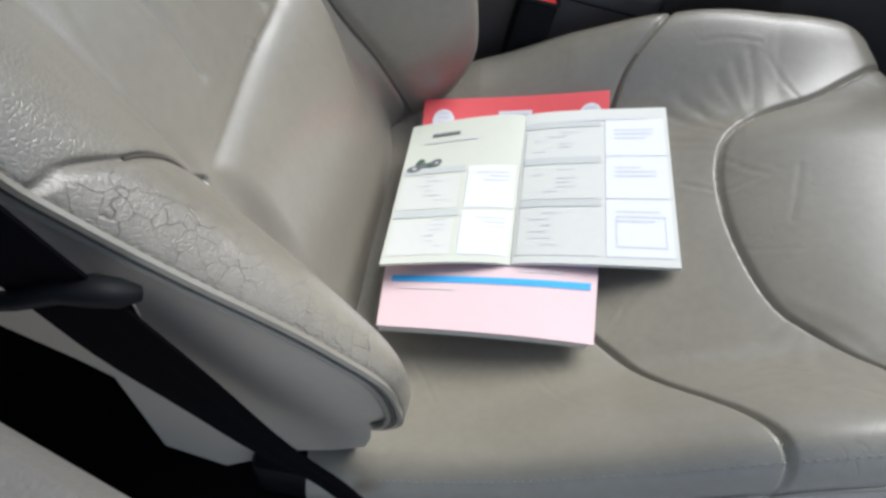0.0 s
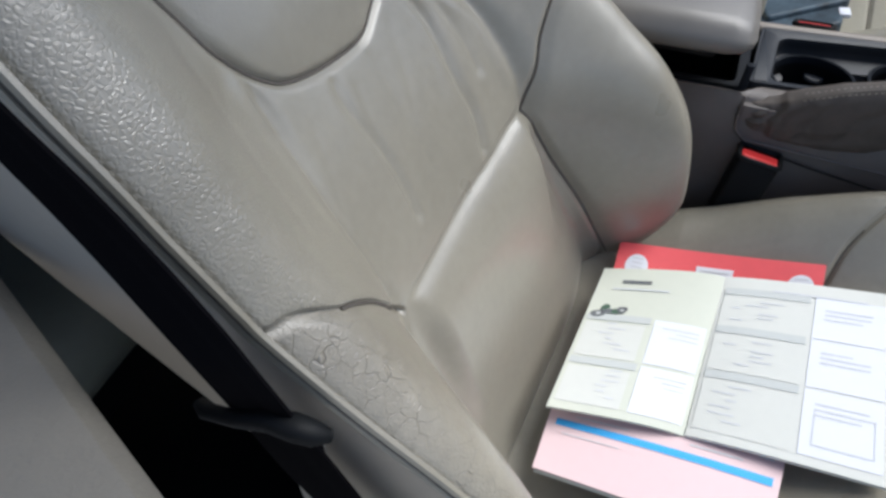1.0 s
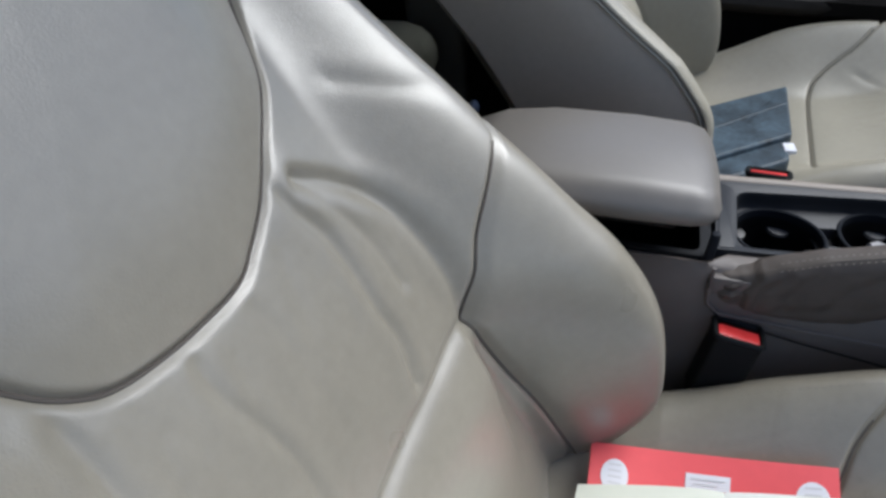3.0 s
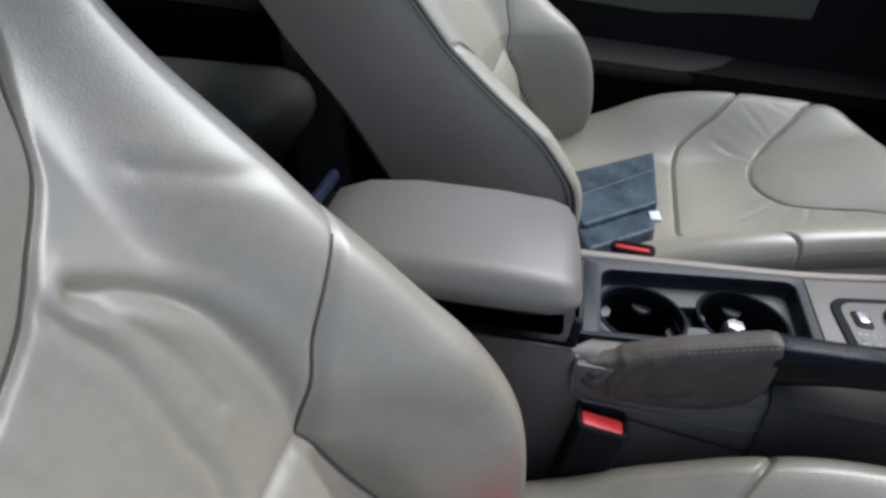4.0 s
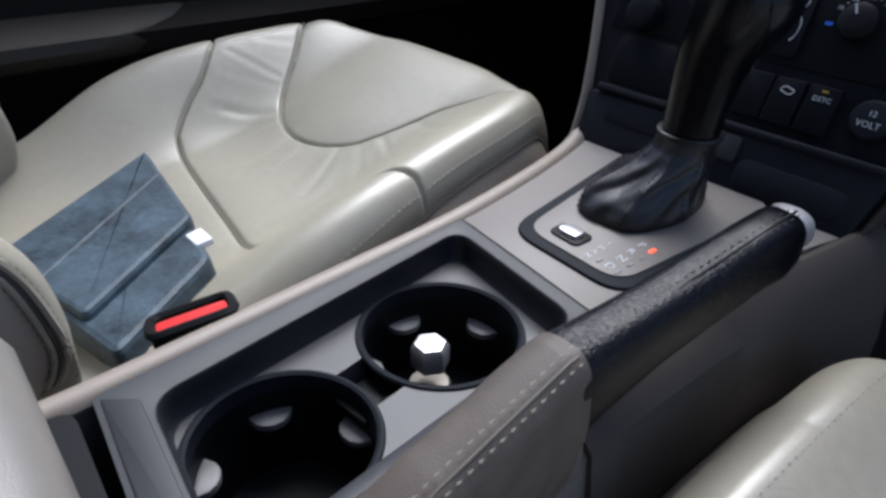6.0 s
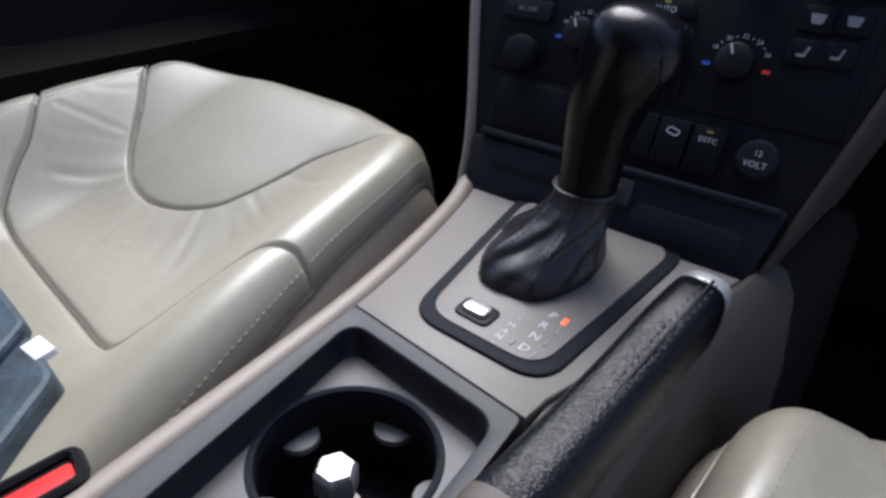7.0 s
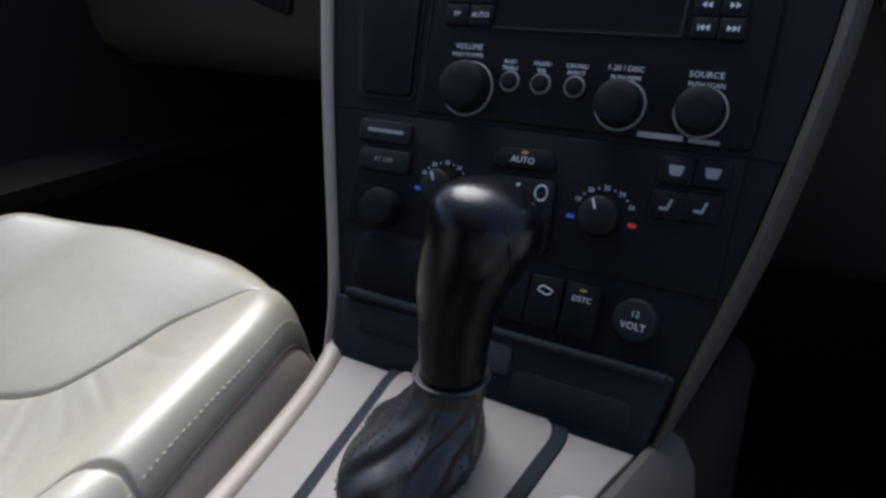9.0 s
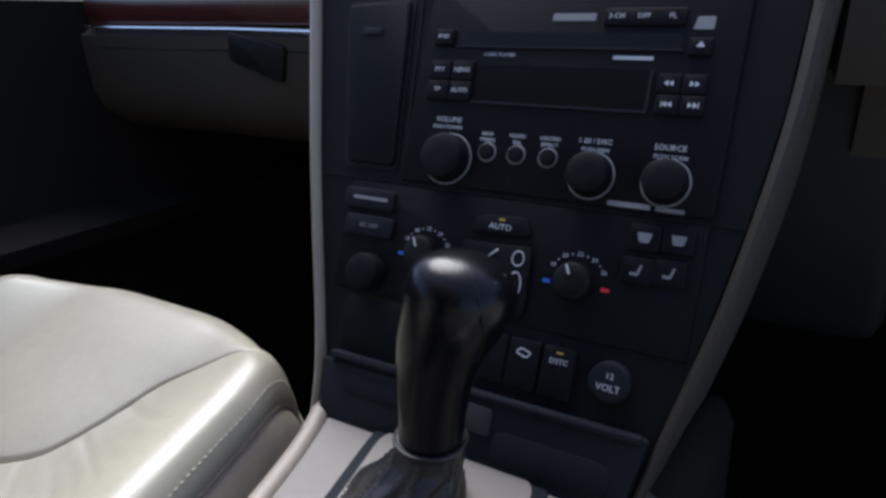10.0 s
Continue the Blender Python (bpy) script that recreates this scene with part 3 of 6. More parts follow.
PAD = curve([(-0.215, 0.66), (-0.198, 0.54), (-0.162, 0.47), (-0.142, 0.43), (-0.128, 0.380), (-0.102, 0.345), (-0.06, 0.328), (0.0, 0.324), (0.06, 0.330), (0.102, 0.341), (0.134, 0.362), (0.170, 0.376), (0.21, 0.39), (0.26, 0.41)], 8)


def cushion_surface(U0, Y, folds, profile, swell, tub, pad_line):
    """z of the top of a cushion at (u, y)."""
    U = np.abs(U0)
    z = spline1(Y, *profile) + spline1(Y, *CUSH_B) * smooth01((U - swell[0]) / swell[1])
    dp, dt = seg_dist(U0, Y, pad_line), seg_dist(U0, Y, tub)
    pad = inside(U0, Y, pad_line)
    z = z + np.where(pad, -0.002 + 0.009 * (1 - np.exp(-dp / 0.05)), 0)
    for dd in (dp, dt):
        z = z - 0.006 * np.exp(-(dd / 0.0020) ** 2) - 0.0022 * np.exp(-dd / 0.012)
    for line, depth, width in folds:
        dd = seg_dist(U0, Y, line)
        z = z - depth * np.exp(-(dd / width) ** 2) + 0.7 * depth * np.exp(-((dd - 2.2 * width) / (1.4 * width)) ** 2)
    return z


def make_seat(name, xs, y0, z0, rz, turn, ahead, label, worn, back_folds, cush_folds, slump=0.0, lean=0.0, recline=0.0, profile=CUSH_Z, widths=WIDE_W, length=(0.558, 0.05), swell=(0.125, 0.11), tub=TUB, pad_line=PAD):
    seat = thing(name, xs, y0, z0, label, "car seat", "front seats", rz)
    skin = LEATHER_WORN if worn else LEATHER
    # backrest: front face with rounded sides
    N, M = 540, 360
    b = np.linspace(0, 1, N)[:, None] * np.ones((1, M))
    a = np.ones((N, 1)) * np.linspace(-1, 1, M)[None, :]
    s = np.abs(a)
    zb_ = 0.16 + np.where(a > 0, 0.145, 0.12) * np.clip((s - 0.55) / 0.45, 0, 1) ** 2.2
    Z = zb_ + b * (1.0 - zb_)
    Z = Z + (crease_height(np.clip(0.23 * a, -0.13, 0.13)) - CREASE_Z) * np.exp(-((Z - CREASE_Z) / 0.08) ** 2)
    W = np.where(a > 0, spline1(Z, *NEAR_W), spline1(Z, *BACK_W))
    r = 0.034
    phi = np.clip((s - 0.84) / 0.16, 0, 1) * math.pi / 2
    um = np.where(s < 0.84, s / 0.84 * (W - r), W - r + r * np.sin(phi))
    U = np.sign(a) * um
    Y = backrest_surface(np.sign(a) * np.minimum(um, W - r * 0.35), Z, back_folds, lean, recline) - r * np.where(a > 0, 0.30, 1.15) * (1 - np.cos(phi))
    foot = np.where(a > 0, 0.035, 0.10)
    rb = np.clip((foot - (Z - zb_)) / foot, 0, 1) * np.clip((s - 0.5) / 0.3, 0, 1)
    Y = Y - np.where(a > 0, 0.022, 0.075) * (1 - np.sqrt(np.clip(1 - rb ** 2, 0, 1)))
    under = np.clip((0.40 - Z) / 0.13, 0, 0.98) * smooth01((s - 0.6) / 0.15) * (1 - 0.45 * smooth01((s - 0.86) / 0.14))
    Y = Y - np.where(a > 0, 0.055 * (1 - np.sqrt(1 - under ** 2)), 0)
    P = np.stack([U, Y, Z], -1)
    uc, zc = [0.25 * (q[:-1, :-1] + q[1:, :-1] + q[:-1, 1:] + q[1:, 1:]) for q in (U, Z)]
    tail = [(0.4, 0.56), (0.4, 0.1), (0.192, 0.1)]
    right, left, pad = inside(uc, zc, NEAR_SEAM + NEAR_TOP[1:] + tail), inside(uc, zc, mirrored(LOBE_SEAM + LOBE_TOP[1:] + tail)), inside(uc, zc, TONGUE)
    low = ~(right | left | pad) & (zc < crease_height(uc)) & (np.abs(uc) < 0.2)
    rest = ~(right | left | pad | low)
    # back shell and sides
    prof = []
    for z in np.linspace(0.0, 1.0, 24):
        i = int(round(z * (N - 1)))
        ring = []
        for sg, col in ((-1, 0), (1, -1)):
            ey, eu, zz = Y[i, col], um[i, col], Z[i, col]
            back_y = np.interp(zz, [0.15, 0.3, 0.4, 0.5, 0.7, 1.0], [-0.11, -0.165, -0.235, -0.305, -0.395, -0.53]) - recline * max(0, zz - 0.46)
            half = [(eu - 0.001, ey + 0.002), (eu + 0.005, ey * 0.9 + back_y * 0.1), (eu + 0.008, ey * 0.7 + back_y * 0.3), (eu + 0.006, ey * 0.4 + back_y * 0.6), (eu - 0.002, ey * 0.12 + back_y * 0.88), (eu - 0.04, back_y)]
            ring += [(sg * u, y, zz) for u, y in (half if sg < 0 else half[::-1])]
            if sg < 0:
                ring.append((0, back_y - 0.012, zz))
        prof.append(ring)
    for down, shrink, pull in ((0.030, 1.004, 0.0), (0.058, 0.995, 0.06), (0.082, 0.965, 0.18), (0.100, 0.90, 0.42), (0.145, 0.85, 0.95)):
        prof.insert(0, [(x * (1 + (shrink - 1) * float(smooth01((y + 0.07) / 0.08))), y - pull * max(0, y + 0.04), z - down) for x, y, z in prof[len(prof) - 24]])
    back = part("backrest", loft(prof, caps=False, wrap=False), LEATHER_SIDE_LIT, seat, "taupe vinyl sides and back shell")
    for nm, mask, lab in (("side_bolster", right, ""), ("side_bolster", left, ""), ("shoulder_pad", pad, ""), ("lumbar_panel", low, ""), ("upper_panel", rest, "")):
        grid_part(nm, P, LEATHER_CRACKED if worn and mask is right else skin, back, mask, lab)
    for side in (0, -1):
        sg = -1 if side == 0 else 1
        line = [Vector(P[i, side]) + Vector((sg * 0.0015, 0, 0)) for i in range(5, N, 5)]
        part("piping", tube(line, 0.0026, 6), LEATHER_FINE if worn else LEATHER, back)
        part("piping", tube([p + Vector((sg * 0.002, -0.0072, 0)) for p in line], 0.0020, 6), LEATHER_FINE if worn else LEATHER, back)
        part("seam", tube([p + Vector((sg * 0.0006, -0.0040, 0)) for p in line], 0.0016, 6), SEAM, back)
        if side == 0:
            continue
        sb = stitches([Vector(P[i, M - 5]) + Vector((sg * 0.0004, 0.0004, 0)) for i in range(14, 460, 3)])
        stitched(stitches([p + Vector((sg * 0.001, -0.010, 0)) for p in line], bm=sb), THREAD, back)
    for ln in (mirrored(LOBE_SEAM), NEAR_TOP[4:], mirrored(LOBE_TOP), TONGUE):
        pts = [(u, z) for u, z in ln if 0.24 < z < 0.97 and abs(u) < 0.196]
        uu, zz = np.array([q[0] for q in pts]), np.array([q[1] for q in pts])
        yy = backrest_surface(uu, zz, back_folds, lean, recline) + 0.0010
        part("seam", tube([Vector((u, y, z)) for u, y, z in zip(uu, yy, zz)], 0.0012, 6), SEAM, back)
    # cushion
    N, M = 400, 340
    b = np.ones((1, M)) * np.linspace(-0.06, 1, N)[:, None]
    a = np.ones((N, 1)) * np.linspace(-1, 1, M)[None, :]
    s = np.abs(a)
    L = length[0] - length[1] * np.clip((s - 0.25) / 0.75, 0, 1) ** 2.5
    L = L - slump * 0.08 * np.clip((-a - 0.3) / 0.7, 0, 1)
    r, rf = (0.036 if worn else 0.042), 0.055
    phi_f = np.clip((b - 0.86) / 0.14, 0, 1) * math.pi / 2
    Yb = np.where(b < 0.86, b / 0.86 * (L - rf), L - rf + rf * np.sin(phi_f))
    W = spline1(Yb, *widths)
    phi = np.clip((s - 0.86) / 0.14, 0, 1) * math.pi / 2
    um = np.where(s < 0.86, s / 0.86 * (W - r), W - r + r * np.sin(phi))
    U = np.sign(a) * um
    Zt = cushion_surface(np.sign(a) * np.minimum(um, W - 0.3 * r), np.minimum(Yb, L - 0.3 * rf), cush_folds, profile, swell, tub, pad_line) - r * (1 - np.cos(phi)) - rf * 1.1 * (1 - np.cos(phi_f))
    Zt = Zt + slump * np.interp(Yb, [0, 0.1, 0.2, 0.3, 0.4, 0.5], [0.25, 0.3, 0.1, -0.24, -0.5, -0.56]) * smooth01((-U - 0.06) / 0.14)
    ct, st = math.cos(radians(turn)), math.sin(radians(turn))
    P = np.stack([ct * U - st * Yb, st * U + ct * Yb + ahead, Zt], -1)
    uc, yc = [0.25 * (q[:-1, :-1] + q[1:, :-1] + q[:-1, 1:] + q[1:, 1:]) for q in (U, Yb)]
    pad = inside(uc, yc, pad_line + [(0.3, 0.8), (-0.3, 0.8)])
    rear = inside(uc, yc, tub + [(0.4, 0.326), (0.4, -0.3), (-0.4, -0.3), (-0.4, 0.326)])
    mid = ~(pad | rear)
    rim = [tuple(P[i, 0]) for i in range(0, N, 6)] + [tuple(P[N - 1, j]) for j in range(4, M - 4, 6)] + [tuple(P[i, -1]) for i in range(N - 1, -1, -6)]
    low_rim = [(q[0] * 1.03, q[1] - 0.012 * (q[1] > 0.45), 0.17) for q in rim]
    mid_rim = [(q[0] * 1.05, q[1] + 0.010 * (q[1] > 0.45), q[2] - 0.028) for q in rim]
    base = part("cushion", loft([rim, mid_rim, [(q[0], q[1], 0.5 * (q[2] + 0.17)) for q in mid_rim], low_rim], caps=False, wrap=False), LEATHER_SIDE_LIT, seat, "taupe vinyl cushion skirt")
    for nm, mask in (("thigh_pad", pad), ("centre_panel", mid), ("rear_panel", rear)):
        grid_part(nm, P, (LEATHER_FINE if nm == "rear_panel" else LEATHER_PAD) if worn else LEATHER, base, mask)
    if worn:
        part("piping", tube([Vector(q) for q in rim], 0.0024, 6), LEATHER_FINE, base)
    else:
        part("seam", tube([Vector(q) for q in rim], 0.0017, 6), SEAM, base)
    for ln in (tub, pad_line):
        pts = [(u, y) for u, y in ln if abs(u) < 0.205 and y < 0.45]
        uu, yy = np.array([q[0] for q in pts]), np.array([q[1] for q in pts])
        zz = cushion_surface(uu, yy, cush_folds, profile, swell, tub, pad_line) + slump * np.interp(yy, [0, 0.1, 0.2, 0.3, 0.4, 0.5], [0.25, 0.3, 0.1, -0.24, -0.5, -0.56]) * smooth01((-uu - 0.06) / 0.14) + 0.0006
        part("seam", tube([Vector((ct * u - st * y, st * u + ct * y + ahead, z)) for u, y, z in zip(uu, yy, zz)], 0.0012, 6), SEAM, base)
    sb = stitches([Vector(P[i, 22]) + Vector((0, 0, 0.0003)) for i in range(40, N - 26, 3)], r=0.0006)
    for col in ((M - 14,) if worn else (M - 8,)):
        stitches([Vector(P[i, col]) + Vector((0.0003, 0, 0.0003)) for i in range(40, N - 26, 3)], r=0.0007, bm=sb)
    if not worn:
        stitches([Vector(q) + Vector((0.0012, 0, -0.0065)) for q in rim if q[0] > 0], r=0.0007, bm=sb)
    stitched(sb, THREAD if worn else SEWING, base)
    # plinth, runners and recliner cover
    part("plinth", rbox(0, 0.24, 0.105, 0.40, 0.46, 0.13, 0.02), BLACK, seat)
    for sx in (-0.17, 0.17):
        part("runner", rbox(sx, 0.24, 0.022 - z0 / 2, 0.045, 0.60, 0.044 + z0, 0.006), BLACK, seat)
    for sx in (-1, 1):
        part("recliner_cover", rbox(sx * 0.215, 0.0, 0.165, 0.028, 0.12, 0.07, 0.012), BLACK, seat)
    return seat


D_FOLDS = [(curve([(-0.070, 0.572), (-0.095, 0.556), (-0.117, 0.533), (-0.124, 0.504), (-0.124, 0.470), (-0.121, 0.438)]), 0.0045, 0.006),
           (curve([(-0.052, 0.575), (-0.056, 0.561), (-0.063, 0.541), (-0.0634, 0.522), (-0.0604, 0.490), (-0.0606, 0.468), (-0.052, 0.440)]), 0.0026, 0.0050),
           (curve([(-0.072, 0.570), (-0.084, 0.54), (-0.090, 0.515), (-0.090, 0.49)]), 0.0014, 0.005),
           (curve([(0.050, 0.563), (0.055, 0.533), (0.052, 0.513), (0.0493, 0.493), (0.051, 0.473), (0.055, 0.455)]), 0.0020, 0.0045),
           (curve([(0.012, 0.560), (0.006, 0.525), (0.010, 0.490), (0.012, 0.465)]), 0.0008, 0.006),
           (curve([(0.104, 0.598), (0.112, 0.581), (0.1156, 0.562), (0.118, 0.540), (0.121, 0.513), (0.123, 0.484), (0.122, 0.440)]), 0.0028, 0.0050),
           (curve([(0.125, 0.592), (0.152, 0.593), (0.183, 0.609)]), 0.0010, 0.006),
           (curve([(0.150, 0.62), (0.165, 0.58), (0.170, 0.55)]), 0.0008, 0.007),
           (curve([(-0.145, 0.60), (-0.170, 0.59), (-0.190, 0.585)]), 0.0010, 0.006)]
C_FOLDS = []
rng = random.Random(11)
for sg in (-1, 1):
    for k in range(9):
        t = k / 8
        x0, y0_ = 0.134 - 0.050 * t, 0.376 - 0.046 * t
        an = math.radians(-5 - 62 * t + rng.uniform(-6, 6))
        ln = rng.uniform(0.035, 0.075)
        C_FOLDS.append((curve([(sg * x0, y0_), (sg * (x0 + 0.5 * ln * math.cos(an)), y0_ + 0.5 * ln * math.sin(an) + 0.004), (sg * (x0 + ln * math.cos(an)), y0_ + ln * math.sin(an))]), rng.uniform(0.0003, 0.0007), 0.0040))
for k in range(6):
    x0 = rng.uniform(-0.12, 0.0)
    C_FOLDS.append((curve([(x0, 0.47 + 0.02 * k), (x0 + 0.03, 0.475 + 0.02 * k), (x0 + 0.07, 0.472 + 0.02 * k)]), 0.0006, 0.003))
W_FOLDS = [(ln, 0.6 * dep, wid) for ln, dep, wid in C_FOLDS]
for k in range(34):
    # fine wear creases all over the driver's cushion
    x0, y0_, an, ln = rng.uniform(-0.21, 0.21), rng.uniform(0.04, 0.48), rng.uniform(0, math.pi), rng.uniform(0.02, 0.075)
    dx, dy = ln * math.cos(an), ln * math.sin(an)
    W_FOLDS.append((curve([(x0, y0_), (x0 + 0.5 * dx + rng.uniform(-0.006, 0.006), y0_ + 0.5 * dy), (x0 + dx, y0_ + dy)]), rng.uniform(0.00010, 0.00024), rng.uniform(0.0016, 0.0024)))
for k in range(7):
    # slack creases of the driver's backrest
    x0, z0_, an, ln = rng.uniform(-0.08, 0.17), rng.uniform(0.47, 0.55), math.radians(rng.uniform(70, 125)), rng.uniform(0.02, 0.06)
    dx, dz = ln * math.cos(an), ln * math.sin(an)
    D_FOLDS.append((curve([(x0, z0_), (x0 + 0.5 * dx + rng.uniform(-0.004, 0.004), z0_ + 0.5 * dz), (x0 + dx, z0_ + dz)]), rng.uniform(0.0002, 0.0004), rng.uniform(0.003, 0.0045)))
P_FOLDS = []
for k in range(26):
    # slack creases fanning out from the thigh pad of the passenger cushion
    i = rng.randrange(int(len(PAD_P) * 0.12), int(len(PAD_P) * 0.72))
    (x0, y0_), (x1, y1_) = PAD_P[i], PAD_P[i + 1]
    an = math.atan2(y1_ - y0_, x1 - x0) - math.pi / 2 + rng.uniform(-0.25, 0.25)
    ln, off = rng.uniform(0.03, 0.085), rng.uniform(0.004, 0.012)
    x0, y0_ = x0 + off * math.cos(an), y0_ + off * math.sin(an)
    dx, dy = ln * math.cos(an), ln * math.sin(an)
    P_FOLDS.append((curve([(x0, y0_), (x0 + 0.5 * dx + rng.uniform(-0.003, 0.003), y0_ + 0.5 * dy), (x0 + dx, y0_ + dy)], 5), rng.uniform(0.00010, 0.00030), rng.uniform(0.0034, 0.0060)))
XS_D, Y0_D, XS_P, Y0_P = 0.382, 0.040, -0.385, 0.144
make_seat("driver_seat", XS_D, Y0_D, 0.0, -6, 6, 0.0, "worn taupe leather front seat with creased bolsters, booklets lying on it", True, D_FOLDS, W_FOLDS, 0.06, 0.045)
make_seat("passenger_seat", XS_P, Y0_P, 0.015, -6, 6, 0.0, "taupe leather front seat with a dark pouch on its cushion", False, D_FOLDS[3:5], P_FOLDS, 0.0, 0.0, 0.28, FLAT_Z, CUSH_W, (0.552, 0.055), (0.09, 0.15), TUB_P, PAD_P)


# rear bench
bench = thing("rear_bench", 0, -0.665, 0, "taupe leather rear bench seat behind the front seats", "rear seat")
part("bench_base", rbox(0, -0.09, 0.10, 1.30, 0.54, 0.20, 0.02), CARPET, bench, "dark carpeted bench base")
sec = [(-0.36, 0.195), (0.33, 0.195), (0.375, 0.21), (0.39, 0.25), (0.387, 0.28), (0.375, 0.302), (0.355, 0.316), (0.32, 0.324), (0.15, 0.315), (-0.2, 0.29), (-0.36, 0.28)]
for x0, x1, dy in ((-0.66, -0.16, 0.0), (-0.155, 0.155, 0.0), (0.16, 0.66, -0.09)):
    rings = [[(x, q[0] * (0.88 + 0.12 * f) + dy, 0.195 + (q[1] - 0.195) * f) for q in sec] for x, f in ((x0, 0.70), (x0 + 0.006, 0.86), (x0 + 0.018, 0.95), (x0 + 0.045, 1.0), ((x0 + x1) / 2, 1.01), (x1 - 0.045, 1.0), (x1 - 0.018, 0.95), (x1 - 0.006, 0.86), (x1, 0.70))]
    part("seat_cushion", loft(rings), BENCH_SHADED, bench, angle=80)
    part("seat_back", rbox((x0 + x1) / 2, -0.40, 0.58, x1 - x0, 0.16, 0.62, 0.05, 4, m=None), BENCH_SHADED, bench)


# ---- centre console ----
console = thing("centre_console", 0, 0.3, 0, "taupe plastic centre console between the front seats", "console")
console.matrix_world = Matrix.Identity(4)
CY = [-0.16, 0.0, 0.12, 0.165, 0.30, 0.41, 0.50, 0.57, 0.615]
CL = [-0.052, -0.052, -0.050, -0.048, -0.058, -0.068, -0.084, -0.102, -0.120]
CR = [0.092, 0.094, 0.096, 0.098, 0.099, 0.102, 0.108, 0.118, 0.128]


def left_x(y):
    return float(spline1(np.array([y]), CY, CL)[0])


def right_x(y):
    return float(spline1(np.array([y]), CY, CR)[0])


left_wall, right_wall = [], []
for y in np.linspace(-0.16, 0.615, 40):
    xl, xr = left_x(y), right_x(y) - 0.014 * float(smooth01((y - 0.338) / 0.012))
    left_wall.append([(xl - 0.035, y, 0.02), (xl - 0.022, y, 0.30), (xl - 0.014, y, 0.392), (xl - 0.004, y, 0.397), (xl + 0.0015, y, 0.397), (xl + 0.0015, y, 0.02)])
    xi = float(np.interp(y, [0.16, 0.17, 0.4165, 0.45, 0.615], [0.0885, 0.0725, 0.0605, 0.066, 0.112]))
    right_wall.append([(xi, y, 0.02), (xi, y, 0.3975), (xi + 0.004, y, 0.3985), (min(xi + 0.02, xr - 0.004), y, 0.394), (xr + 0.002, y, 0.378), (xr + 0.008, y, 0.33), (xr + 0.022, y, 0.02)])
part("side_panel", loft(left_wall), CONSOLE_DARK, console, "brown-grey grained console side")
part("side_panel", loft(right_wall), CONSOLE_DARK, console, "brown-grey grained console side")
rail = []
for y in np.linspace(-0.12, 0.60, 44):
    x = left_x(y) - 0.006
    rail.append((x, y, 0.398 + 0.006 * max(0, (y - 0.55) / 0.05) ** 2))
part("edge_rail", tube(rail, 0.0075, 10, flat=0.8), RAIL, console, "beige edge strip")


# front top panel round the selector plate
front = [(left_x(y) + 0.002, y) for y in np.linspace(0.4105, 0.612, 16)] + [(0.112, 0.618), (0.108, 0.60), (0.097, 0.56), (0.084, 0.50), (0.070, 0.45), (0.0605, 0.412), (0.0585, 0.3955)]
part("top_panel", slab(front, 0.385, 0.402, 0.0015), CONSOLE, console)
# right shoulder beside the selector: smooth beige flank rising to the stack
flank = []
for y in np.linspace(0.335, 0.76, 40):
    inner = np.interp(y, [0.335, 0.4165, 0.45, 0.50, 0.56, 0.60, 0.66, 1.0], [0.072, 0.063, 0.072, 0.086, 0.099, 0.110, 0.124, 0.150])
    lift = 0.008 * smooth01((y - 0.54) / 0.08) + 0.012 * smooth01((y - 0.6) / 0.07) - 0.10 * smooth01((y - 0.66) / 0.3)
    rx = right_x(min(y, 0.60)) + 0.02 * smooth01((y - 0.5) / 0.3)
    flank.append([(inner, y, 0.385 + min(lift, 0)), (inner + 0.001, y, 0.401 + lift), (inner + 0.006, y, 0.4025 + lift), (inner + 0.014, y, 0.3985 + lift), (max(inner + 0.022, rx + 0.004), y, 0.382 + lift), (rx + 0.012, y, 0.33 + 0.6 * lift), (rx + 0.024, y, 0.05), (inner, y, 0.05)])
# one plastic in two tones: shade towards the dashboard is put in the colour
part("flank", loft(flank[:26]), FLANK_DIMMED, console, "brown-grey side flank of the console")
part("flank", loft(flank[25:]), FLANK_SHADED, console, "side flank running under the dashboard, darkened for shade")

# cup holder tray
tray_out = rounded([(left_x(0.178) + 0.002, 0.174), (0.074, 0.164), (0.0575, 0.3935), (left_x(0.408) + 0.002, 0.4085)], 0.004, 3)
tray_in = rounded([(-0.030, 0.192), (0.0665, 0.183), (0.0500, 0.3860), (-0.0570, 0.3985)], 0.014, 7)
CUPS = [(0.0115, 0.2335, 0.0425), (-0.003, 0.3375, 0.0440)]


def cup_outline():
    (x0, y0, r0), (x1, y1, r1) = CUPS
    ax = math.atan2(y1 - y0, x1 - x0)
    w = math.asin(0.015 / r0)
    pts = [(x0 + r0 * math.cos(ax + w + (math.tau - 2 * w) * k / 40), y0 + r0 * math.sin(ax + w + (math.tau - 2 * w) * k / 40)) for k in range(41)]
    pts += [(x1 + r1 * math.cos(ax + math.pi + w + (math.tau - 2 * w) * k / 40), y1 + r1 * math.sin(ax + math.pi + w + (math.tau - 2 * w) * k / 40)) for k in range(41)]
    return pts


def plate_with_hole(outer, hole, z, bm):
    """A flat face between two outlines. Returns the rings of vertices."""
    vo = [bm.verts.new((p[0], p[1], z)) for p in outer]
    vh = [bm.verts.new((p[0], p[1], z)) for p in hole]
    edges = [bm.edges.new((v[i - 1], v[i])) for v in (vo, vh) for i in range(len(v))]
    bmesh.ops.triangle_fill(bm, edges=edges, use_beauty=True)
    return vo, vh


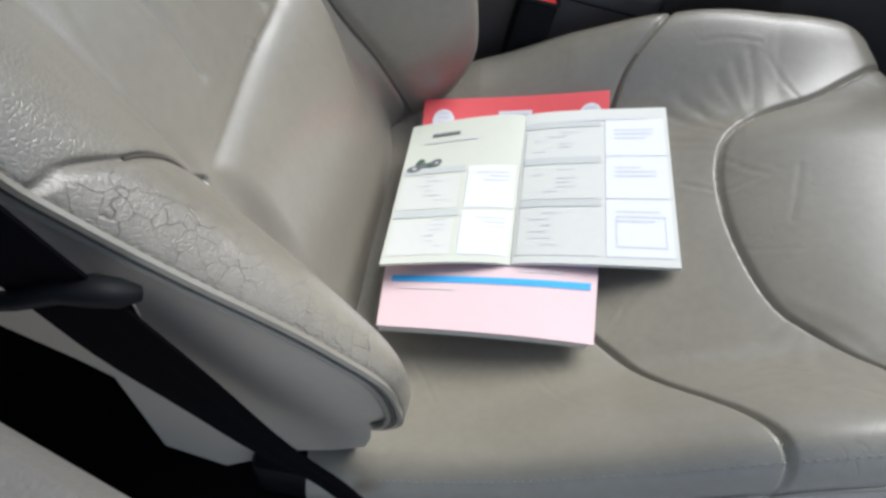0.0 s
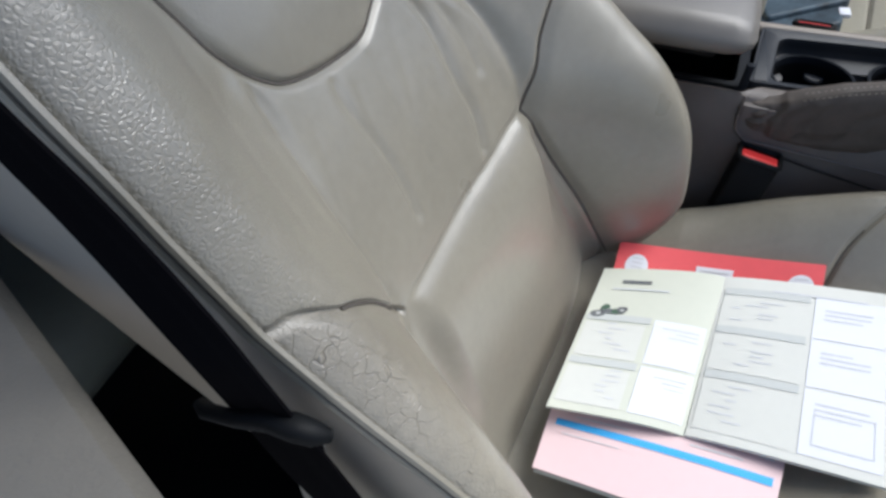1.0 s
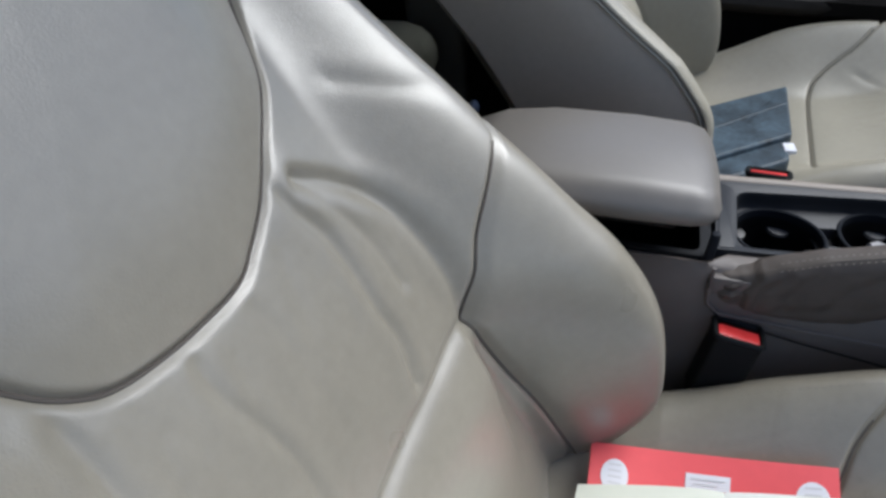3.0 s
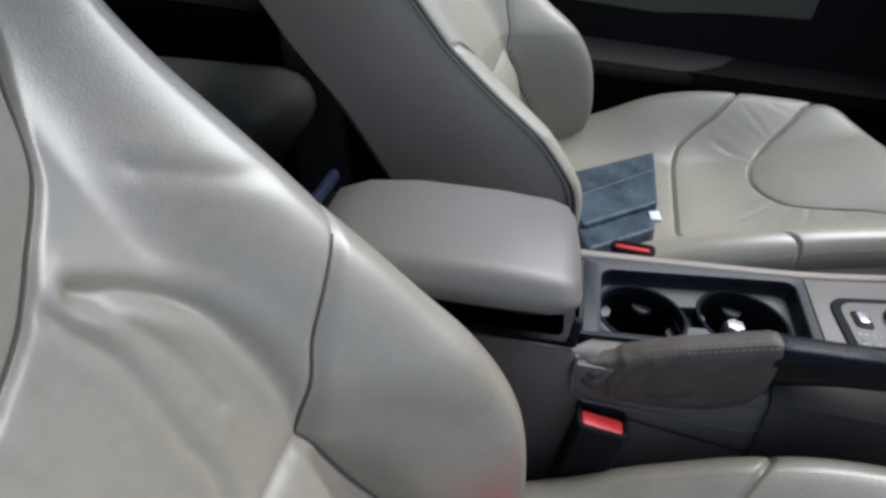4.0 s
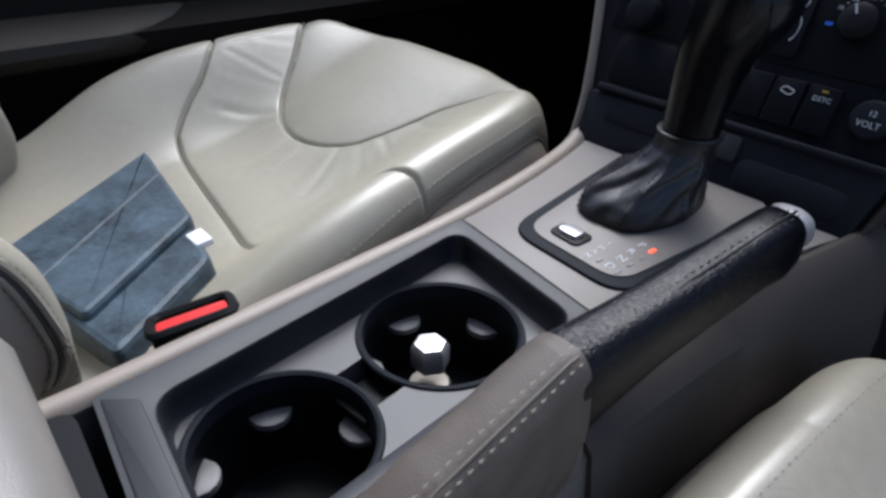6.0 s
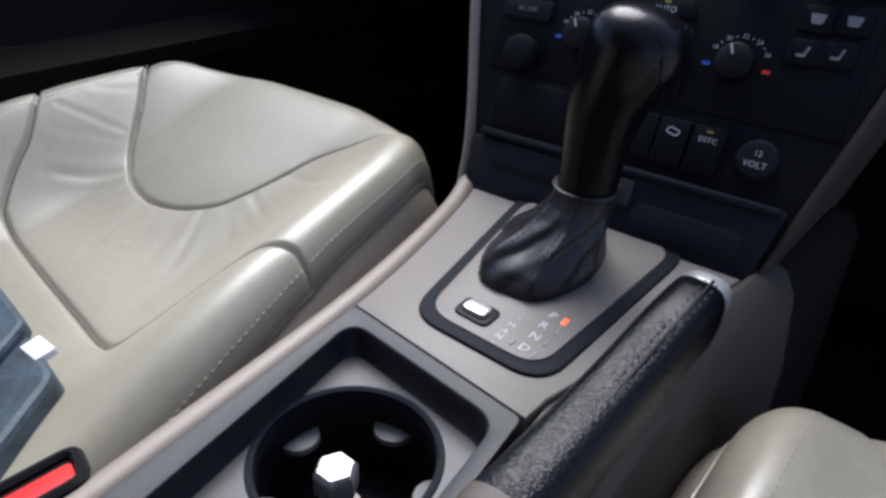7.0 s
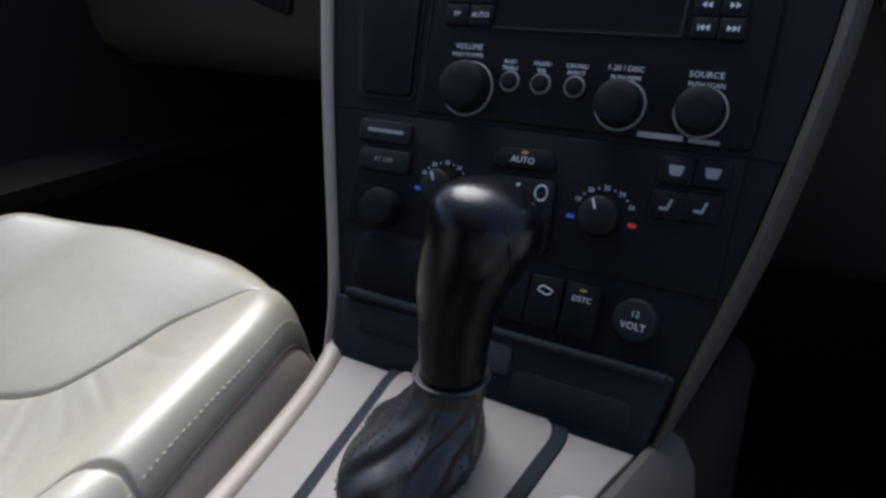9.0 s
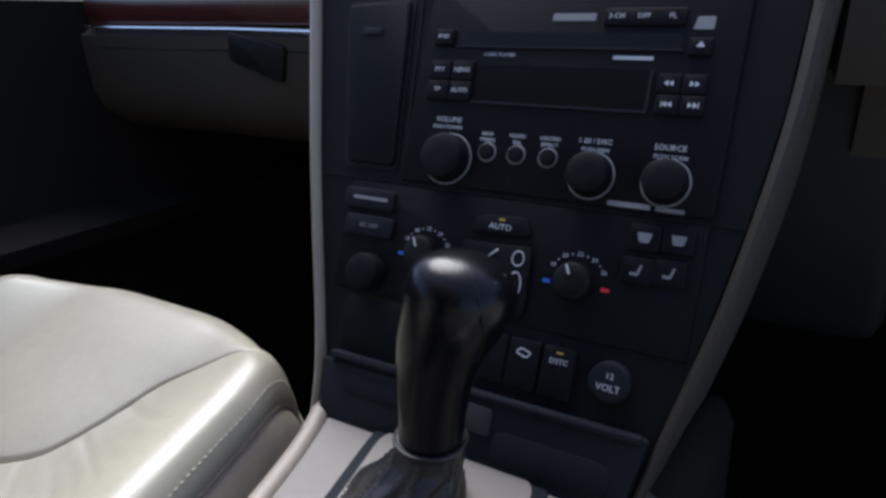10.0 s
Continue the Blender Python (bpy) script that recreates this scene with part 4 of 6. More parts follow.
def wall_down(bm, ring, z, shrink=1.0):
    low = [bm.verts.new((v.co.x, v.co.y, z)) for v in ring]
    for i in range(len(ring)):
        bm.faces.new((ring[i - 1], ring[i], low[i], low[i - 1]))
    return low


def shrunk(ring, d):
    c = sum((Vector((p[0], p[1])) for p in ring), Vector((0, 0))) / len(ring)
    return [Vector((p[0], p[1])) + (c - Vector((p[0], p[1]))).normalized() * d for p in ring]


bm = bmesh.new()
vo, vh = plate_with_hole(tray_out, tray_in, 0.4025, bm)
wall_down(bm, vo, 0.385)
prev = vh
for d, z in ((0.0007, 0.4022), (0.0013, 0.4014), (0.0018, 0.395), (0.0026, 0.3865), (0.0050, 0.3840)):
    ring = [bm.verts.new((p.x, p.y, z)) for p in shrunk(tray_in, d)]
    for i in range(len(ring)):
        bm.faces.new((prev[i - 1], prev[i], ring[i], ring[i - 1]))
    prev = ring
tray = part("cup_tray", bm, SURROUND, console, "dark grey cup holder surround", angle=50)
bm = bmesh.new()
vo, vh = plate_with_hole(shrunk(tray_in, 0.0040), cup_outline(), 0.3840, bm)
low = wall_down(bm, vh, 0.318)
bm.faces.new(low)
part("tray_floor", bm, TRAY, tray, "grey tray floor with two cup wells", angle=30)
part("rear_plate", slab(rounded([(-0.043, 0.1765), (0.0715, 0.1665), (0.0695, 0.1815), (-0.032, 0.190)], 0.002, 3), 0.4015, 0.4034, 0.0006), SURROUND, tray, "slate plate behind the cup holders")
for k, (cx, cy, r) in enumerate(CUPS):
    m = Matrix.Translation((cx, cy, 0))
    part("cup_well", lathe([(r - 0.0012, 0.380), (r - 0.0015, 0.36), (r - 0.004, 0.325), (0.001, 0.3235)], m, 56, caps=False), BLACK, tray)
    part("cup_rim", lathe([(r + 0.0030, 0.3839), (r + 0.0022, 0.3853), (r + 0.0006, 0.3857), (r - 0.0010, 0.3847), (r - 0.0016, 0.3760)], m, 56, caps=False), SLATE, tray)
    for q in range(5):
        # soft fingers that hold a cup
        an = math.radians((20, 92, 164, 236, 308)[q] + 8 * k)
        c, n = Vector((cx + math.cos(an) * (r - 0.0015), cy + math.sin(an) * (r - 0.0015), 0)), Vector((math.cos(an), math.sin(an), 0))
        tv = Vector((-n.y, n.x, 0))
        tab = [c + tv * (0.0115 * a) - n * b for a, b in ((-1, -0.001), (-0.92, 0.0025), (-0.72, 0.0070), (-0.40, 0.0098), (0, 0.0106), (0.40, 0.0098), (0.72, 0.0070), (0.92, 0.0025), (1, -0.001))]
        part("grip_tab", slab([(p.x, p.y) for p in tab], 0.3600, 0.3640, 0.0008), TAB, tray, angle=30)
(x0, y0_, r0), (x1, y1_, r1) = CUPS
ax = math.atan2(y1_ - y0_, x1 - x0)
part("well_bridge", rbox(0, 0, 0.372, 0.024, 0.030, 0.004, 0.001, m=Matrix.Translation((0.5 * (x0 + x1), 0.5 * (y0_ + y1_), 0)) @ pose(0, 0, 0, 0, 0, math.degrees(ax) - 90)), BLACK, tray)

# joints of the console side
part("side_joint", tube([(0.086, 0.161, 0.3990), (0.1005, 0.161, 0.3800), (0.1050, 0.164, 0.3600), (0.1075, 0.180, 0.3470), (0.1100, 0.25, 0.3350), (0.1125, 0.335, 0.3240)], 0.0010, 6), BLACK, console)

# the bin under the armrest
bin_out = rounded([(left_x(0.0) + 0.002, -0.15), (0.089, -0.15), (0.088, 0.160), (left_x(0.15) + 0.002, 0.166)], 0.01, 4)
bin_in = rounded([(left_x(0.0) + 0.012, -0.14), (0.082, -0.14), (0.081, 0.150), (left_x(0.15) + 0.012, 0.156)], 0.01, 4)
bm = bmesh.new()
vo, vh = plate_with_hole(bin_out, bin_in, 0.402, bm)
wall_down(bm, vo, 0.385)
low = wall_down(bm, vh, 0.25)
bm.faces.new(low)
part("storage_bin", bm, BLACK, console, "black storage bin under the armrest", angle=30)
part("bin_frame", rbox(0.084, 0.158, 0.412, 0.008, 0.008, 0.03, 0.002), SLATE, console)
arm_rings = []
for y, dx, z0, z1 in ((-0.085, 0.030, 0.450, 0.461), (-0.078, 0.012, 0.446, 0.470), (-0.05, 0.003, 0.445, 0.480), (0.0, 0.0, 0.446, 0.487), (0.08, 0.0, 0.446, 0.489), (0.128, 0.001, 0.447, 0.487), (0.144, 0.004, 0.449, 0.483), (0.152, 0.011, 0.453, 0.476), (0.155, 0.022, 0.458, 0.469)):
    z0, z1 = z0 - 0.005, z1 - 0.010
    o = rounded([(-0.044 + dx, z0), (0.106 - dx, z0), (0.110 - dx, (z0 * 0.6 + z1 * 0.4)), (0.096 - dx, z1 - 0.003), (0.030, z1 + 0.003), (-0.036 + dx, z1 - 0.003), (-0.048 + dx, (z0 * 0.6 + z1 * 0.4))], [0.012, 0.012, 0.012, 0.022, 0.04, 0.022, 0.012], 5)
    arm_rings.append([(p.x, y, p.y) for p in o])
armrest = tagged(part("armrest", loft(arm_rings), ARM_VINYL), "padded grey-taupe vinyl armrest lid over the console bin", "armrest")
part("lid_liner", rbox(0.031, 0.02, 0.4385, 0.134, 0.20, 0.010, 0.003), BLACK, armrest, "black plastic lid underside")
part("hinge_cover", tube([(-0.035, -0.088, 0.462), (0.030, -0.093, 0.464), (0.095, -0.088, 0.462)], 0.006, 10, flat=1.3), BLUE_BAG, armrest, "dark blue hinge cover")
part("hinge_block", rbox(0.031, -0.075, 0.425, 0.11, 0.04, 0.055, 0.006), BLACK, armrest)

# selector plate
plate = rounded([(-0.037, 0.4225), (0.055, 0.4180), (0.068, 0.600), (-0.068, 0.604)], [0.022, 0.022, 0.03, 0.03], 7)
inner = rounded([(-0.029, 0.4300), (0.047, 0.4260), (0.059, 0.591), (-0.058, 0.595)], [0.018, 0.018, 0.024, 0.024], 7)
selector = tagged(part("selector_plate", slab(plate, 0.399, 0.4045, 0.0018), SLATE), "slate-rimmed automatic gear selector plate on the console", "gear selector")
part("plate_face", slab(inner, 0.4035, 0.4058, 0.0008), CONSOLE, selector, "taupe plate face with white letters")
part("button_bezel", slab(rounded([(-0.0160, 0.437), (0.0078, 0.4355), (0.0084, 0.453), (-0.0160, 0.4545)], 0.005, 5), 0.405, 0.4075, 0.0008), BLACK, selector)
part("winter_button", slab(rounded([(-0.0120, 0.4400), (0.0040, 0.439), (0.0043, 0.4495), (-0.0120, 0.4512)], 0.0035, 5), 0.407, 0.4105, 0.0012), SILVER, selector, "silver mode button")
for ch, x, y in (("P", 0.0315, 0.4700), ("R", 0.0318, 0.4585), ("N", 0.0330, 0.4470), ("D", 0.0335, 0.4350)):
    lettering("gear_letter", ch, 0.0085, pose(x, y, 0.4060), WHITE_PRINT, selector)
for ch, y in (("+", 0.455), ("M", 0.4470), ("A", 0.4405), ("N", 0.4345), ("-", 0.4285)):
    lettering("gear_letter", ch, 0.0060, pose(0.0178, y, 0.4060), WHITE_PRINT, selector)
part("indicator_lamp", rbox(0.0397, 0.4688, 0.4061, 0.0028, 0.006, 0.0008, 0.0003), LAMP_RED, selector, "lit red position light")
for y in (0.4575, 0.4455, 0.4335):
    part("indicator_bar", rbox(0.0407, y, 0.4061, 0.0013, 0.005, 0.0006, 0), DIM_PRINT, selector)
part("indicator_bar", rbox(0.0262, 0.4350, 0.4061, 0.0013, 0.005, 0.0006, 0), DIM_PRINT, selector)

# gear lever
lever = thing("gear_lever", 0.0, 0.53, 0.407, "black leather gear lever with a wrinkled stitched boot", "gear lever")
lever.matrix_world = Matrix.Identity(4)
rings = []
ZB = [0.4045, 0.4075, 0.412, 0.418, 0.425, 0.433, 0.441, 0.449, 0.455, 0.460]
for z in np.linspace(0.4045, 0.460, 40):
    cx, cy = np.interp(z, ZB, [-0.003, -0.003, -0.003, -0.002, 0.001, 0.005, 0.009, 0.0115, 0.0127, 0.013]), np.interp(z, ZB, [0.519, 0.519, 0.519, 0.5195, 0.522, 0.526, 0.5295, 0.532, 0.533, 0.533])
    rx, ry = np.interp(z, ZB, [0.0325, 0.0345, 0.0350, 0.0335, 0.0300, 0.0255, 0.0215, 0.0190, 0.0186, 0.0190]), np.interp(z, ZB, [0.0480, 0.0505, 0.0505, 0.0470, 0.0400, 0.0320, 0.0250, 0.0205, 0.0190, 0.0192])
    amp = np.interp(z, ZB, [0.02, 0.03, 0.07, 0.13, 0.18, 0.17, 0.12, 0.06, 0.02, 0.0])
    ring = []
    for k in range(108):
        t = k * math.tau / 108
        tw = t + 0.25 * (z - 0.4045) / 0.055
        ridge = 1 - abs(math.sin(3 * (tw + math.radians(120)))) ** 0.7
        p = Vector((math.cos(t) * 2.2, math.sin(t) * 2.2, z * 75))
        w = 1 + amp * (ridge - 0.62) + amp * 0.28 * noise.noise(p) + 0.25 * amp * math.sin(7 * t - z * 210 + 2 * noise.noise(p * 0.5))
        e = (abs(math.cos(t)) ** 2.4 + abs(math.sin(t)) ** 2.4) ** (-1 / 2.4)
        ring.append((cx + rx * w * e * math.cos(t), cy + ry * w * e * math.sin(t), z + 0.0012 * noise.noise(p * 1.3) * (z > 0.406)))
    rings.append(ring)
dense = rings
boot = part("boot", loft(dense), BOOT_LEATHER, lever, "wrinkled black leather boot", angle=80)
sb = bmesh.new()
for q in range(6):
    for off in (-2, 2):
        line = []
        for j in range(2, 38):
            t = -math.radians(120) + q * math.tau / 6 - 0.25 * (j / 39)
            k = int(round(t / math.tau * 108)) + off
            line.append(Vector(dense[j][k % 108]) + Vector((0.0006 * math.cos(t), 0.0006 * math.sin(t), 0.0006)))
        stitches(line, 0.0026, 0.0016, 0.00055, sb)
stitched(sb, BLACK_THREAD, boot)
part("boot_collar", tube([(0.013 + 0.0198 * math.cos(t), 0.533 + 0.0198 * math.sin(t), 0.4590) for t in np.linspace(0, math.tau, 32, endpoint=False)], 0.0013, 8, closed=True), BOOT_LEATHER, lever)
rings = []
for z, cx, cy, rx, ry in ((0.455, 0.013, 0.533, 0.0180, 0.0180), (0.475, 0.0135, 0.534, 0.0185, 0.0185), (0.495, 0.0145, 0.5355, 0.0205, 0.0205), (0.510, 0.0165, 0.538, 0.0235, 0.0245), (0.523, 0.0205, 0.542, 0.0275, 0.0295), (0.535, 0.0235, 0.545, 0.0295, 0.0320), (0.546, 0.0245, 0.546, 0.0290, 0.0315), (0.554, 0.0235, 0.545, 0.0255, 0.0280), (0.560, 0.0215, 0.543, 0.0190, 0.0210), (0.5640, 0.0195, 0.5415, 0.0100, 0.0120), (0.5648, 0.0190, 0.541, 0.002, 0.003)):
    rings.append([(cx + rx * math.cos(t), cy + ry * math.sin(t), z) for t in np.linspace(0, math.tau, 40, endpoint=False)])
knob = part("knob", loft(rings), KNOB_LEATHER, lever, "polished black leather knob", angle=80)
part("knob_seam", tube([Vector((cx + 1.012 * rx * math.cos(an), cy + 1.012 * ry * math.sin(an), z)) for z, cx, cy, rx, ry, an in ((0.515, 0.018, 0.5395, 0.0250, 0.0265, -0.35), (0.529, 0.022, 0.5435, 0.0286, 0.0308, -0.55), (0.541, 0.0240, 0.5455, 0.0294, 0.0320, -0.70), (0.551, 0.0240, 0.5455, 0.0270, 0.0295, -0.72), (0.558, 0.0222, 0.5437, 0.0210, 0.0232, -0.6))], 0.0005, 5), BLACK, knob)
part("release_button", rbox(0.044, 0.545, 0.549, 0.008, 0.018, 0.014, 0.003), BLACK, knob)

# handbrake
brake = thing("handbrake", 0.1, 0.3, 0.38, "black leather handbrake lever with a silver button and brown gaiter", "handbrake")
brake.matrix_world = Matrix.Identity(4)


def oval(c, d, w, h, n=24, e=2.5):
    c, d = Vector(c), Vector(d).normalized()
    s = d.cross(Vector((0, 0, 1))).normalized()
    u = s.cross(d)
    out = []
    for k in range(n):
        t = k * math.tau / n
        f = (abs(math.cos(t)) ** e + abs(math.sin(t)) ** e) ** (-1 / e)
        out.append(c + s * w * f * math.cos(t) + u * h * f * math.sin(t))
    return out


a, b = Vector((0.0885, 0.318, 0.4205)), Vector((0.1040, 0.476, 0.4455))
d = b - a
rings = []
for t, w, h, drop in ((0.0, 0.0150, 0.0225, 0.002), (0.02, 0.0162, 0.0240, 0.002), (0.12, 0.0152, 0.0215, 0.001), (0.35, 0.0140, 0.0180, 0.0), (0.6, 0.0138, 0.0170, 0.0), (0.82, 0.0138, 0.0175, 0.0), (0.93, 0.0136, 0.0190, 0.002), (0.985, 0.0130, 0.0165, 0.001), (1.0, 0.0110, 0.0130, 0.0)):
    rings.append(oval(a + d * t - Vector((0, 0, drop)), d, w, h, 36, 3.4))
grip = part("grip", loft(rings), BLACK_LEATHER, brake, "black stitched leather grip", angle=70)
for off in (0.0, 0.0055):
    stitched(stitches([a + d * t + Vector((0.002 + off, 0, 0.0176 - 0.10 * off)) for t in np.linspace(0.02, 0.95, 60)], 0.0035, 0.002, 0.0006), BLACK_THREAD, grip)
part("seam_ridge", tube([a + d * t + Vector((0.0050, 0, 0.0170)) for t in np.linspace(0.01, 0.97, 20)], 0.0009, 5), BLACK, grip)
part("release_button", loft([oval(b + d.normalized() * k + Vector((0, 0, 0.003)), d, w, h) for k, w, h in ((-0.002, 0.0130, 0.0110), (0.005, 0.0130, 0.0110), (0.0075, 0.0115, 0.0095), (0.0085, 0.008, 0.0065))]), SILVER, brake, "silver end button")
# gaiter: a soft sleeve from the grip down into an opening in the console side
GY = [0.164, 0.172, 0.190, 0.210, 0.250, 0.290, 0.316, 0.323]
G_TOP = [0.384, 0.392, 0.396, 0.407, 0.424, 0.4365, 0.4445, 0.4445]
G_LOW = [0.372, 0.366, 0.362, 0.357, 0.356, 0.362, 0.377, 0.396]
CREASES = [([(0.300, 0.420), (0.272, 0.400), (0.262, 0.372)], 0.0009, 0.0040), ([(0.285, 0.385), (0.255, 0.372), (0.225, 0.366)], 0.0008, 0.0040),
           ([(0.245, 0.412), (0.232, 0.395), (0.228, 0.370)], 0.0008, 0.0045), ([(0.222, 0.402), (0.208, 0.385), (0.205, 0.366)], 0.0012, 0.0040),
           ([(0.198, 0.396), (0.190, 0.382), (0.192, 0.366)], 0.0017, 0.0035), ([(0.186, 0.390), (0.172, 0.386), (0.160, 0.387)], 0.0010, 0.0022),
           ([(0.188, 0.380), (0.174, 0.378), (0.160, 0.380)], 0.0011, 0.0022), ([(0.188, 0.371), (0.175, 0.369), (0.162, 0.372)], 0.0009, 0.0022),
           ([(0.312, 0.400), (0.300, 0.388), (0.285, 0.378)], 0.0007, 0.0035)]
fine = []
for y in np.linspace(0.164, 0.323, 90):
    zt, zb = float(np.interp(y, GY, G_TOP)), float(np.interp(y, GY, G_LOW))
    thin = 0.5 + 0.5 * smooth01((y - 0.162) / 0.02) - 0.16 * math.exp(-((y - 0.188) / 0.007) ** 2)
    half = [(0.080, zb + 0.012), (0.0735, zt - 0.018), (0.0760, zt - 0.005), (0.083, zt - 0.0006), (0.0915, zt), (0.0985, zt - 0.0015), (0.1030, zt - 0.0075), (0.1045, zt - 0.016), (0.1055, 0.5 * zt + 0.5 * zb), (0.1062, 0.2 * zt + 0.8 * zb), (0.1040, zb + 0.001), (0.094, zb), (0.080, zb + 0.012)]
    out = []
    for x, z in curve(half, 6)[:-1]:
        p = Vector((0.090 + (x - 0.090) * float(thin), y, z))
        side = Vector((p.x - 0.090, 0, 0.6 * (p.z - 0.5 * (zt + zb)))).normalized()
        fold = 0.0006 * noise.noise(Vector((p.x * 0.5, p.y, p.z)) * 40)
        for line, depth, width in CREASES:
            dd = float(seg_dist(np.array(y), np.array(z), line))
            fold += -depth * math.exp(-(dd / width) ** 2) + 0.6 * depth * math.exp(-((dd - 2 * width) / (1.2 * width)) ** 2)
        out.append(p + side * fold * float(smooth01((0.318 - y) / 0.02)))
    fine.append(out)
gaiter = part("gaiter", loft(fine), GAITER, brake, "brown creased leather gaiter", angle=80)
sb = bmesh.new()
for x, dz in ((0.0945, 0.0004), (0.1005, -0.0040)):
    stitches([Vector((x + 0.0004, y, float(np.interp(y, GY, G_TOP)) + dz + 0.0020)) for y in np.linspace(0.215, 0.318, 40)], 0.0032, 0.0022, 0.0006, sb)
stitched(sb, THREAD, gaiter)
part("seam", tube([Vector((0.0978, y, float(np.interp(y, GY, G_TOP)) - 0.0012)) for y in np.linspace(0.205, 0.320, 24)], 0.0009, 6), SEAM, gaiter)
frame_out = rounded([(0.0735, 0.162), (0.1020, 0.160), (0.1030, 0.332), (0.0700, 0.332)], 0.006, 4)
part("gaiter_frame", slab(frame_out, 0.372, 0.3905, 0.002), CONSOLE_DARK, brake)
part("frame_rim", tube([Vector((0.104 + 0.02 * (0.40 - z), y, z)) for y, z in ((0.161, 0.403), (0.161, 0.380), (0.164, 0.362), (0.175, 0.351), (0.25, 0.347), (0.325, 0.343), (0.334, 0.347), (0.338, 0.356))], 0.0020, 8), CONSOLE_DARK, brake, "taupe rim round the gaiter opening")


# ---- seat belt buckles ----
def make_buckle(x, y, z, m, label):
    t = thing("belt_buckle", x, y, z, label, "seat belt buckle", "buckles")
    t.matrix_world = m @ Matrix.Diagonal((1.15, 1.15, 1.0, 1.0))
    o = rounded([(-0.019, -0.014), (0.019, -0.014), (0.019, 0.014), (-0.019, 0.014)], 0.006, 4)
    part("housing", slab(o, -0.075, 0.0, 0.003), BLACK, t, "black plastic housing")
    part("housing_rim", tube([(p.x * 0.97, p.y * 0.97, 0.0015) for p in o], 0.0026, 6, closed=True), BLACK, t)
    part("red_button", slab(rounded([(-0.016, -0.010), (0.016, -0.010), (0.016, 0.004), (-0.016, 0.004)], 0.003, 4), -0.004, 0.0025, 0.001), RED, t, "red release button")
    part("stalk", rbox(0, 0, -0.16, 0.03, 0.010, 0.18, 0.003), BLACK, t)
    return t


make_buckle(0.138, 0.20, 0.347, pose(0.120, 0.195, 0.344, -6, 6, 86), "black buckle with a red button beside the driver's seat")
make_buckle(-0.09, 0.24, 0.41, pose(-0.083, 0.233, 0.396, -18, -6, 78), "black buckle with a red button beside the passenger seat")

# ---- dashboard ----
STK = Matrix.Translation((0, 0.60, 0.42)) @ Matrix(((1, 0, 0, 0), (0, 0.4104, -0.912, 0), (0, 0.912, 0.4104, 0), (0, 0, 0, 1)))


def on(x, v, n=0.0, rz=0.0):
    """The pose on the sloping fascia at x across, v up the slope, n out of it."""
    return STK @ Matrix.Translation((x, v, n)) @ pose(0, 0, 0, 0, 0, rz)


def fascia_box(name, x0, x1, v0, v1, n0, n1, mat, parent, label="", r=0.003, bev=0.001):
    return part(name, slab(rounded([(x0, v0), (x1, v0), (x1, v1), (x0, v1)], r, 4), n0, n1, bev, STK), mat, parent, label)


def knob_at(name, x, v, r, h, mat, parent, ring_mat=None, n0=0.0, label=""):
    ob = part(name, lathe([(r * 1.0, 0), (r * 0.98, h * 0.75), (r * 0.92, h * 0.93), (r * 0.8, h), (r * 0.3, h * 1.0)], on(x, v, n0), 36), mat, parent, label)
    if ring_mat:
        part("knob_ring", tube([on(x, v, n0 + 0.0008) @ Vector((r * 1.08 * math.cos(t), r * 1.08 * math.sin(t), 0)) for t in np.linspace(0, math.tau, 36, endpoint=False)], 0.0007, 5, closed=True), ring_mat, ob)
    return ob


dash = thing("dashboard", 0, 0.9, 0, "taupe dashboard with a charcoal centre stack", "dashboard")
dash.matrix_world = Matrix.Identity(4)
stack_pts = [(-0.116, -0.014), (0.112, -0.014), (0.1195, 0.03), (0.1265, 0.055), (0.1365, 0.103), (0.147, 0.164), (0.1545, 0.224), (0.1575, 0.286), (0.160, 0.36), (-0.210, 0.36), (-0.192, 0.286), (-0.1615, 0.158), (-0.137, 0.0724), (-0.122, 0.023)]
part("fascia_panel", slab(stack_pts, -0.10, 0.0, 0.0, STK), PANEL, dash, "charcoal centre stack fascia", angle=30)


def trim_strip(pts, w_in, w_out, h, name, lab):
    rings = []
    for i, (x, v) in enumerate(pts):
        wi, wo = np.interp(i / (len(pts) - 1), [0, 1], w_in), np.interp(i / (len(pts) - 1), [0, 1], w_out)
        rings.append([STK @ Vector((x + q, v, n)) for q, n in ((-wi * 0, -0.09), (0, 0.002), (wi * 0.15, h * 0.7), (wi * 0.45, h), (wi * 0.8, h * 0.75), (wi, -0.004), (wo, -0.05), (wo, -0.12))])
    # left strip keeps the plain beige, right strip the copy darkened for shade
    part(name, loft(rings), RAIL if w_in[0] < 0 else TRIM_SHADED, dash, lab)


trim_strip(curve([(-0.117, -0.022), (-0.1205, 0.01), (-0.130, 0.05), (-0.1475, 0.11), (-0.167, 0.18), (-0.192, 0.280), (-0.212, 0.36)], 5), (-0.007, -0.011), (-0.010, -0.016), 0.006, "trim_strip", "beige edge strip")
trim_strip(curve([(0.106, -0.035), (0.114, 0.0), (0.1205, 0.03), (0.1375, 0.103), (0.148, 0.164), (0.1555, 0.224), (0.1585, 0.286), (0.161, 0.36)], 5), (0.005, 0.013), (0.006, 0.015), 0.005, "trim_strip", "wide beige edge strip by the driver's knees, darkened for shade")
